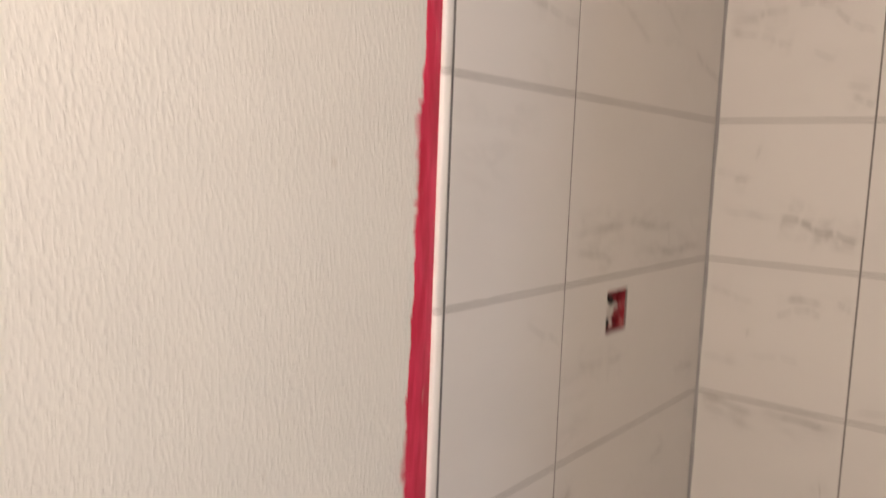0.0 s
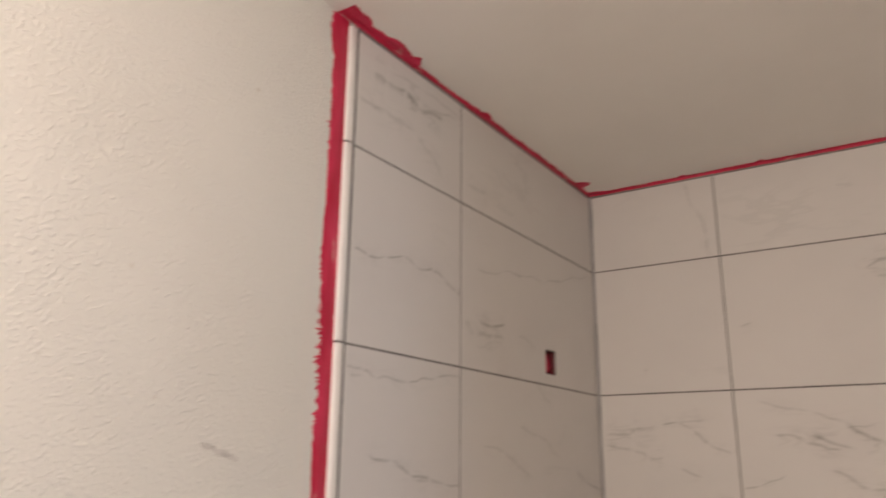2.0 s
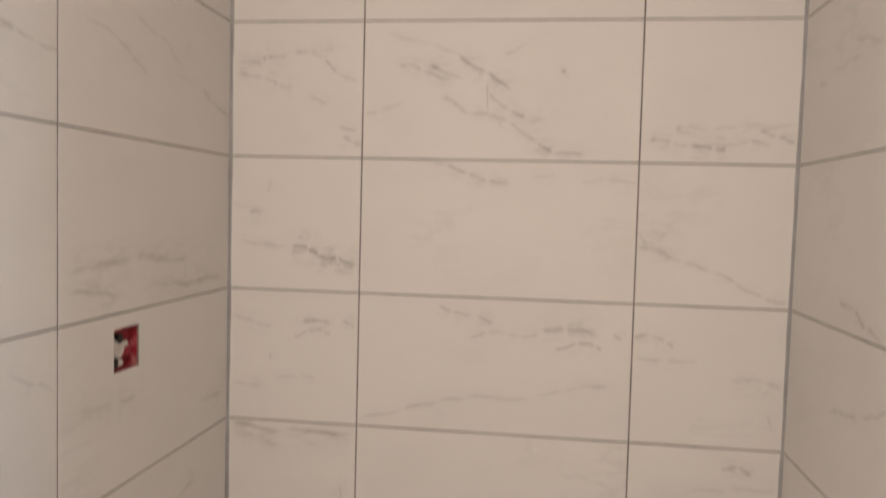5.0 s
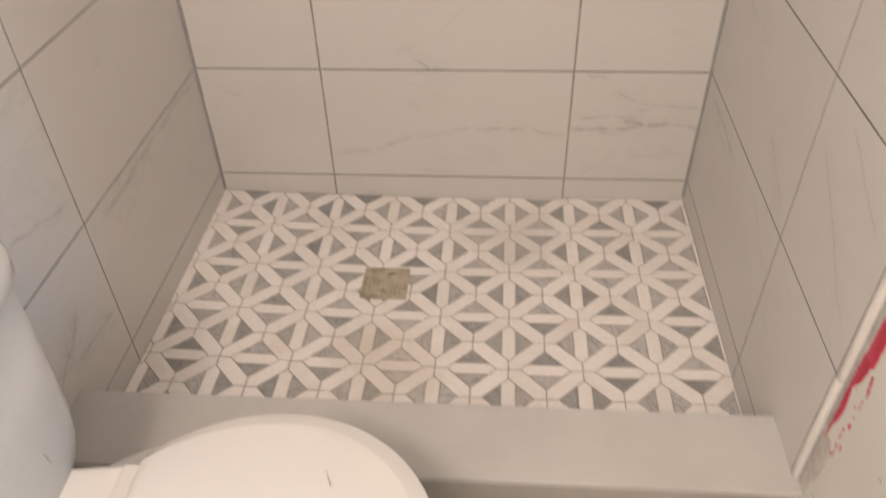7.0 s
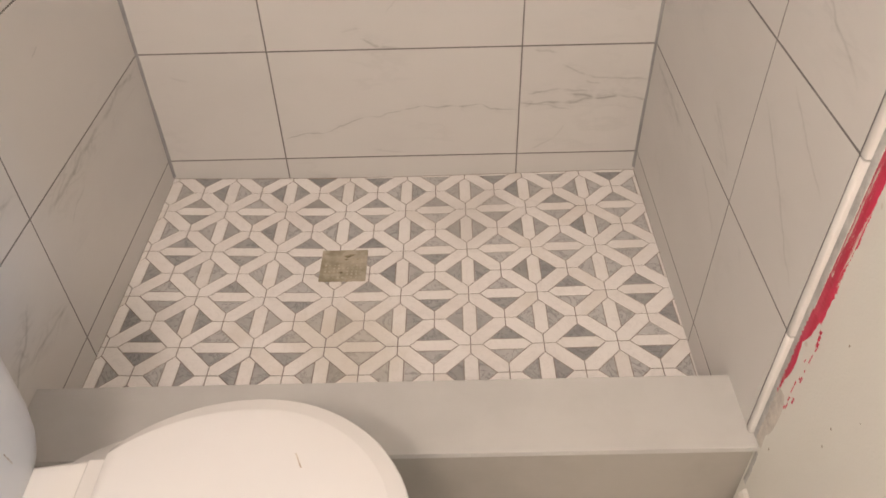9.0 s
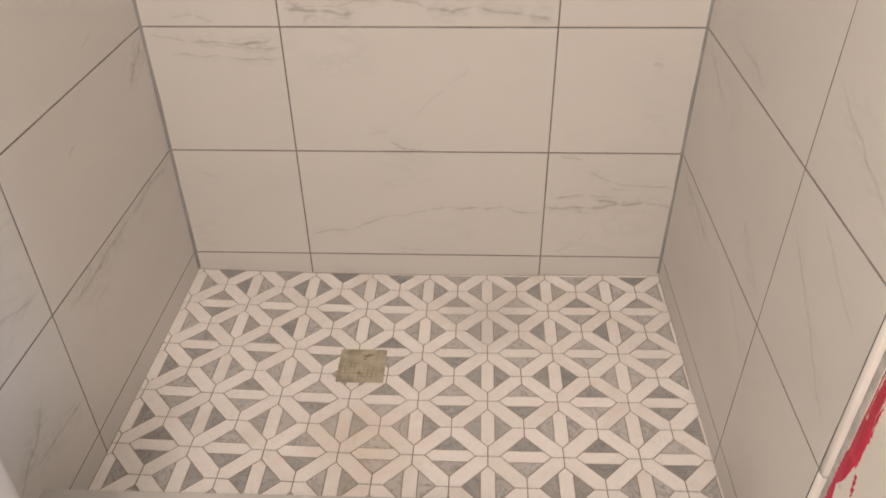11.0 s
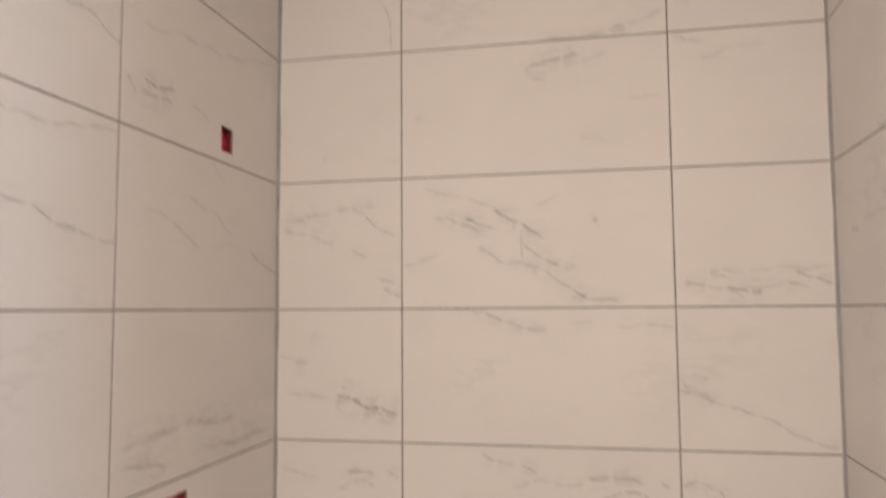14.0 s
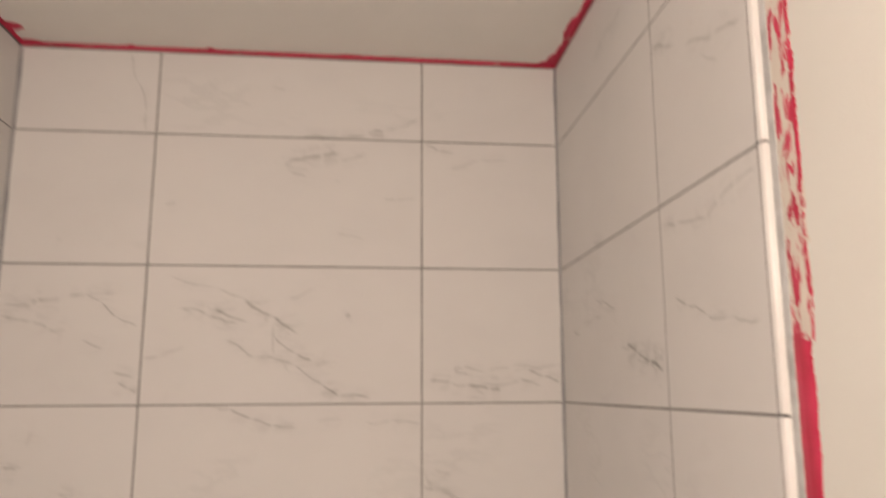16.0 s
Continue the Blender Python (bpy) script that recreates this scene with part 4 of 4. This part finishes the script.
veins("back", 2, 3, (0.193, 0.256, 0.231, 0.258, 0.65, 0.0045), (0.231, 0.258, 0.256, 0.242, 0.65, 0.0045), (0.082, 0.197, 0.214, 0.214, 0.25, 0.005), (0.214, 0.214, 0.313, 0.217, 0.25, 0.005), (0.073, 0.085, 0.118, 0.081, 0.65, 0.0045), (0.118, 0.081, 0.162, 0.096, 0.65, 0.0045), (0.074, 0.062, 0.131, 0.06, 0.4, 0.004), (0.005, 0.08, 0.029, 0.057, 0.4, 0.0045))
veins("back", 2, 4, (0, 0.231, 0.041, 0.233, 0.5, 0.0045), (0.041, 0.233, 0.072, 0.226, 0.5, 0.0045), (0.072, 0.226, 0.085, 0.211, 0.5, 0.0045), (0.005, 0.188, 0.067, 0.185, 0.35, 0.004), (0.067, 0.185, 0.135, 0.18, 0.35, 0.004), (0.204, 0.149, 0.277, 0.144, 0.25, 0.007), (0.277, 0.144, 0.314, 0.132, 0.25, 0.007), (0.287, 0.074, 0.297, 0.048, 0.35, 0.004))
veins("back", 2, 5, (0.009, 0.156, 0.015, 0.126, 0.3, 0.006), (0.015, 0.126, 0.065, 0.111, 0.3, 0.006), (0.027, 0.156, 0.065, 0.143, 0.25, 0.005), (0.004, 0.126, 0.02, 0.119, 0.6, 0.005), (0.035, 0.115, 0.097, 0.095, 0.5, 0.004), (0.097, 0.095, 0.158, 0.075, 0.6, 0.0035), (0.158, 0.075, 0.207, 0.054, 0.6, 0.0035), (0.207, 0.054, 0.268, 0.026, 0.6, 0.0035), (0.268, 0.026, 0.317, 0.011, 0.6, 0.0035), (0.054, 0.105, 0.066, 0.099, 0.4, 0.005))
veins("back", 2, 6, (0.013, 0.047, 0.066, 0.043, 0.5, 0.005), (0.066, 0.043, 0.098, 0.037, 0.5, 0.005), (0.098, 0.037, 0.15, 0.03, 0.8, 0.006), (0.15, 0.03, 0.176, 0.035, 0.8, 0.006), (0.067, 0.07, 0.086, 0.075, 0.45, 0.0035), (0.086, 0.075, 0.144, 0.071, 0.45, 0.0035), (0.144, 0.071, 0.196, 0.08, 0.45, 0.0035), (0.196, 0.08, 0.315, 0.08, 0.45, 0.0035), (0.067, 0.07, 0.105, 0.059, 0.4, 0.004), (0.124, 0.039, 0.222, 0.046, 0.45, 0.0045), (0.222, 0.046, 0.274, 0.039, 0.45, 0.0045), (0.242, 0.071, 0.281, 0.062, 0.5, 0.0045), (0.281, 0.062, 0.317, 0.045, 0.5, 0.0045), (0.196, 0.065, 0.275, 0.075, 0.3, 0.004), (0.111, 0.027, 0.137, 0.012, 0.35, 0.004))
veins("back", 2, 7, (0.01, 0.291, 0.037, 0.285, 0.5, 0.0035), (0.037, 0.285, 0.07, 0.279, 0.5, 0.0035), (0.057, 0.239, 0.138, 0.26, 0.3, 0.004), (0.138, 0.26, 0.207, 0.257, 0.3, 0.004))
veins("left", 0, 4, (0.194, 0.254, 0.263, 0.23, 0.35, 0.004), (0.263, 0.23, 0.305, 0.207, 0.35, 0.004))
veins("left", 0, 6, (0.009, 0.273, 0.046, 0.266, 0.5, 0.0036), (0.046, 0.266, 0.074, 0.26, 0.5, 0.0036), (0.074, 0.26, 0.15, 0.263, 0.5, 0.0036), (0.15, 0.263, 0.23, 0.281, 0.5, 0.0036), (0.23, 0.281, 0.307, 0.282, 0.5, 0.0036), (0.016, 0.26, 0.047, 0.256, 0.35, 0.0035), (0.058, 0.152, 0.114, 0.141, 0.6, 0.0036), (0.114, 0.141, 0.164, 0.125, 0.6, 0.0036), (0.164, 0.125, 0.217, 0.119, 0.6, 0.0036), (0.217, 0.119, 0.26, 0.111, 0.6, 0.0036), (0.26, 0.111, 0.307, 0.106, 0.6, 0.0036), (0.177, 0.117, 0.217, 0.116, 0.35, 0.004))
veins("left", 0, 7, (0.009, 0.141, 0.044, 0.136, 0.65, 0.0032), (0.044, 0.136, 0.083, 0.148, 0.65, 0.0032), (0.083, 0.148, 0.138, 0.155, 0.65, 0.0032), (0.138, 0.155, 0.165, 0.147, 0.65, 0.0032), (0.165, 0.147, 0.221, 0.154, 0.65, 0.0032), (0.221, 0.154, 0.252, 0.148, 0.65, 0.0032), (0.252, 0.148, 0.294, 0.128, 0.65, 0.0032), (0.294, 0.128, 0.307, 0.125, 0.65, 0.0032))
veins("left", 0, 8, (0.036, 0.142, 0.077, 0.14, 0.65, 0.006), (0.077, 0.14, 0.132, 0.142, 0.65, 0.006), (0.132, 0.142, 0.171, 0.134, 0.65, 0.006), (0.171, 0.134, 0.243, 0.136, 0.65, 0.006), (0.142, 0.128, 0.291, 0.16, 0.4, 0.004), (0.004, 0.082, 0.076, 0.086, 0.35, 0.005), (0.076, 0.086, 0.124, 0.079, 0.35, 0.005), (0.063, 0.088, 0.159, 0.082, 0.3, 0.005), (0.159, 0.082, 0.25, 0.023, 0.3, 0.005), (0.086, 0.16, 0.171, 0.17, 0.35, 0.004), (0.171, 0.17, 0.307, 0.169, 0.35, 0.004))
veins("left", 1, 4, (0.044, 0.158, 0.155, 0.147, 0.35, 0.006), (0.155, 0.147, 0.228, 0.145, 0.35, 0.006), (0.475, 0.073, 0.595, 0.062, 0.3, 0.006))
veins("left", 1, 5, (0.019, 0.079, 0.212, 0.088, 0.35, 0.008), (0.212, 0.088, 0.427, 0.081, 0.35, 0.008), (0.019, 0.048, 0.175, 0.027, 0.5, 0.006), (0.25, 0.036, 0.598, 0.026, 0.4, 0.008))
veins("left", 1, 6, (0.283, 0.301, 0.361, 0.266, 0.3, 0.003), (0.073, 0.178, 0.15, 0.165, 0.35, 0.004), (0.15, 0.165, 0.26, 0.117, 0.35, 0.004), (0.219, 0.214, 0.29, 0.199, 0.4, 0.003), (0.29, 0.199, 0.394, 0.159, 0.4, 0.003), (0.481, 0.126, 0.528, 0.102, 0.55, 0.0036), (0.528, 0.102, 0.621, 0.085, 0.55, 0.0036))
veins("left", 1, 7, (0.057, 0.191, 0.156, 0.2, 0.45, 0.003), (0.156, 0.2, 0.245, 0.219, 0.45, 0.003), (0.245, 0.219, 0.333, 0.218, 0.45, 0.003), (0.333, 0.218, 0.591, 0.285, 0.45, 0.003), (0.012, 0.084, 0.04, 0.06, 0.45, 0.004), (0.065, 0.092, 0.103, 0.084, 0.7, 0.0045), (0.103, 0.084, 0.163, 0.1, 0.7, 0.0045), (0.048, 0.067, 0.114, 0.069, 0.45, 0.006), (0.114, 0.069, 0.155, 0.07, 0.45, 0.006), (0.219, 0.085, 0.291, 0.073, 0.35, 0.004))
veins("left", 1, 8, (0.017, 0.038, 0.093, 0.044, 0.3, 0.006))
veins("right", 0, 4, (0.238, 0.151, 0.378, 0.178, 0.45, 0.004), (0.378, 0.178, 0.491, 0.212, 0.45, 0.004), (0.491, 0.212, 0.568, 0.235, 0.45, 0.004), (0.568, 0.235, 0.604, 0.237, 0.45, 0.004))
veins("right", 0, 5, (0.267, 0.045, 0.333, 0.039, 0.55, 0.004), (0.333, 0.039, 0.389, 0.017, 0.55, 0.004), (0.389, 0.017, 0.451, 0.002, 0.55, 0.004))
veins("right", 0, 6, (0.443, 0.103, 0.497, 0.085, 0.75, 0.006), (0.497, 0.085, 0.547, 0.07, 0.75, 0.006), (0.547, 0.07, 0.606, 0.055, 0.75, 0.006), (0.412, 0.095, 0.499, 0.097, 0.4, 0.004), (0.495, 0.072, 0.546, 0.065, 0.45, 0.004), (0.546, 0.065, 0.58, 0.047, 0.45, 0.004), (0.27, 0.196, 0.391, 0.174, 0.5, 0.004), (0.164, 0.166, 0.321, 0.158, 0.3, 0.004), (0.095, 0.16, 0.139, 0.142, 0.45, 0.004))
veins("right", 0, 7, (0.265, 0.005, 0.339, 0, 0.3, 0.005))
veins("right", 1, 5, (0, 0.031, 0.025, 0.028, 0.45, 0.005), (0.025, 0.028, 0.059, 0.015, 0.45, 0.005))
veins("right", 1, 6, (0, 0.274, 0.056, 0.259, 0.4, 0.005), (0.056, 0.261, 0.16, 0.254, 0.45, 0.0045), (0.16, 0.254, 0.195, 0.268, 0.45, 0.0045), (0.195, 0.268, 0.243, 0.273, 0.45, 0.0045), (0.243, 0.273, 0.292, 0.277, 0.45, 0.0045), (0.041, 0.155, 0.08, 0.142, 0.55, 0.0034), (0.08, 0.142, 0.141, 0.122, 0.55, 0.0034), (0.141, 0.122, 0.204, 0.115, 0.55, 0.0034), (0.204, 0.115, 0.278, 0.104, 0.55, 0.0034), (0.141, 0.122, 0.198, 0.124, 0.3, 0.004))
veins("right", 1, 7, (0, 0.261, 0.084, 0.226, 0.45, 0.005), (0.123, 0.207, 0.211, 0.181, 0.45, 0.005), (0.211, 0.181, 0.286, 0.164, 0.45, 0.005), (0.175, 0.174, 0.222, 0.14, 0.25, 0.004))
veins("left", 1, 3, (0.38, 0.2, 0.46, 0.215, 0.35, 0.006), (0.02, 0.22, 0.06, 0.25, 0.5, 0.006), (0.35, 0.04, 0.4, 0.06, 0.3))
veins("left", 1, 2, (0.5, 0.21, 0.61, 0.28, 0.5, 0.008), (0.2, 0.2, 0.23, 0.21, 0.3))
veins("left", 0, 2, (0.1, 0.1, 0.3, 0.06, 0.4, 0.005))
veins("left", 1, 1, (0.05, 0.27, 0.35, 0.285, 0.45, 0.008), (0.35, 0.28, 0.6, 0.29, 0.35, 0.008), (0.1, 0.2, 0.2, 0.23, 0.3))
veins("left", 0, 1, (0.05, 0.1, 0.2, 0.2, 0.5, 0.006), (0.12, 0.12, 0.3, 0.1, 0.4, 0.006))
veins("right", 0, 8, (0.3, 0.08, 0.5, 0.1, 0.25, 0.006))
veins("right", 1, 4, (0.02, 0.12, 0.28, 0.04, 0.35, 0.006))
veins("right", 0, 3, (0.2, 0.05, 0.4, 0.03, 0.2, 0.006))
veins("right", 1, 3, (0.02, 0.15, 0.25, 0.05, 0.3, 0.005))
veins("right", 0, 2, (0.05, 0.28, 0.2, 0.22, 0.3, 0.008), (0.45, 0.1, 0.58, 0.03, 0.3, 0.006))
veins("right", 1, 2, (0.02, 0.22, 0.27, 0.05, 0.4, 0.004), (0.1, 0.28, 0.26, 0.2, 0.3))
veins("right", 0, 1, (0.02, 0.28, 0.3, 0.25, 0.35, 0.008), (0.45, 0.28, 0.6, 0.2, 0.25))


# ---------------------------------------------------------------- floor pieces
SX, SY, AX, AY, BAR, TIP, GAP = 0.1531, 0.1538, 0.0168, 0.0134, 0.0302, 0.0248, 0.0011
SKEW = math.cos(-0.0091), math.sin(-0.0091)      # the net is laid slightly out of square


def clip(poly, keep):
    """The part of a convex outline on the side where keep(p) >= 0."""
    out = []
    for p, q in zip(poly, poly[1:] + poly[:1]):
        a, b = keep(p), keep(q)
        if a >= 0:
            out.append(p)
        if (a >= 0) != (b >= 0):
            t = a / (a - b)
            out.append((p[0] + (q[0] - p[0]) * t, p[1] + (q[1] - p[1]) * t))
    return out


def inset(poly, d):
    """A convex outline, counter-clockwise, drawn in by d."""
    out = list(poly)
    for p, q in zip(poly, poly[1:] + poly[:1]):
        ex, ey = q[0] - p[0], q[1] - p[1]
        size = math.hypot(ex, ey)
        if size < 1e-7:
            continue
        nx, ny = -ey / size, ex / size
        out = clip(out, lambda s: (s[0] - p[0]) * nx + (s[1] - p[1]) * ny - d)
        if len(out) < 3:
            return []
    return out


def chip(name, poly, material, rng):
    """One mosaic piece with softened upper edges, lying on the sloping floor."""
    c, s = SKEW
    poly = [(AX + (x - AX) * c - (y - AY) * s, AY + (x - AX) * s + (y - AY) * c) for x, y in poly]
    area = sum(p[0] * q[1] - q[0] * p[1] for p, q in zip(poly, poly[1:] + poly[:1]))
    if area < 0:
        poly = poly[::-1]
    for keep in (lambda p: p[0] - 0.0005, lambda p: WIDTH - 0.001 + 0.017 * p[1] - p[0], lambda p: -0.002 - p[1], lambda p: p[1] - (CURB_IN + 0.001)):
        poly = clip(poly, keep)
        if len(poly) < 3:
            return
    poly = inset(poly, GAP)
    upper = inset(poly, 0.0007) if len(poly) > 2 else []
    if len(upper) < 3 or abs(sum(p[0] * q[1] - q[0] * p[1] for p, q in zip(upper, upper[1:] + upper[:1]))) < 8e-5:
        return
    if abs(upper[0][0] - DX) < 0.2:
        inside = [p for p in upper if abs(p[0] - DX) < DS + 0.001 and abs(p[1] - DY) < DS + 0.001]
        if len(inside) == len(upper):
            return
    cx, cy = sum(p[0] for p in upper) / len(upper), sum(p[1] for p in upper) / len(upper)
    lift = rng.uniform(-0.0003, 0.0003)
    rings = []
    for ring, down in ((upper, 0.0), (poly, 0.0008), (poly, 0.008)):
        rings.append([(x - cx, y - cy, pan(x, y) + lift - down) for x, y in ring])
    verts, faces = list(rings[0]), [tuple(range(len(rings[0])))]
    if len(upper) == len(poly):
        n = len(poly)
        verts = rings[0] + rings[1] + rings[2]
        for k in (0, 1):
            faces += [(k * n + i, (k + 1) * n + i, (k + 1) * n + (i + 1) % n, k * n + (i + 1) % n) for i in range(n)]
    else:
        n = len(upper)
        verts = rings[0] + [(x, y, z - 0.008) for x, y, z in rings[0]]
        faces += [(i, n + i, n + (i + 1) % n, (i + 1) % n) for i in range(n)]
    part(name, mesh_from(name, verts, faces), material, shower_floor, m=pose(cx, cy, 0))


def mosaic():
    """Stars on a square net: bars along the net and along its diagonals, with grey triangles between them."""
    rng = random.Random(12)
    h, d = BAR / 2, TIP
    for i in range(-1, 10):
        for j in range(-1, 7):
            x, y = AX + i * SX, AY - j * SY
            # bars to the next star, pointed at both ends
            tip = d
            chip("bar_tile", [(x + tip, y), (x + tip + h, y - h), (x + SX - tip - h, y - h), (x + SX - tip, y), (x + SX - tip - h, y + h), (x + tip + h, y + h)], WHITE_STONE, rng)
            chip("bar_tile", [(x, y - tip), (x - h, y - tip - h), (x - h, y - SY + tip + h), (x, y - SY + tip), (x + h, y - SY + tip + h), (x + h, y - tip - h)], WHITE_STONE, rng)
            # four bars from the star to the middles of its cells
            for sx in (-1, 1):
                for sy in (-1, 1):
                    mx, my = SX / 2, SY / 2
                    chip("diagonal_tile", [(x, y), (x + sx * d, y), (x + sx * mx, y + sy * (my - d)), (x + sx * mx, y + sy * my), (x + sx * (mx - d), y + sy * my), (x, y + sy * d)], WHITE_STONE, rng)
            # triangles on both sides of each bar
            for s in (-1, 1):
                lo, hi_x, hi_y = d + h, SX / 2 - d, SY / 2 - d
                chip("triangle_tile", [(x + lo, y + s * h), (x + SX - lo, y + s * h), (x + SX / 2, y + s * hi_y)], GREY_STONE, rng)
                chip("triangle_tile", [(x + s * h, y - lo), (x + s * h, y - SY + lo), (x + s * hi_x, y - SY / 2)], GREY_STONE, rng)


mosaic()

# bathroom floor tiles in front of the curb
for i in range(3):
    for j in range(5):
        x0, y1 = -0.59 + 0.61 * i, CURB_OUT + 0.006 - 0.02 - 0.61 * j + 0.35
        a, b = max(x0, -0.009), min(x0 + 0.607, 1.232)
        c, e = max(y1 - 0.607, ROOM_END), min(y1, CURB_OUT + 0.007)
        if b - a > 0.02 and e - c > 0.02:
            part("tile", boxed(a, b, c, e, FLOOR_OUT - 0.01, FLOOR_OUT - 0.0005), ROOM_TILE, room_floor)
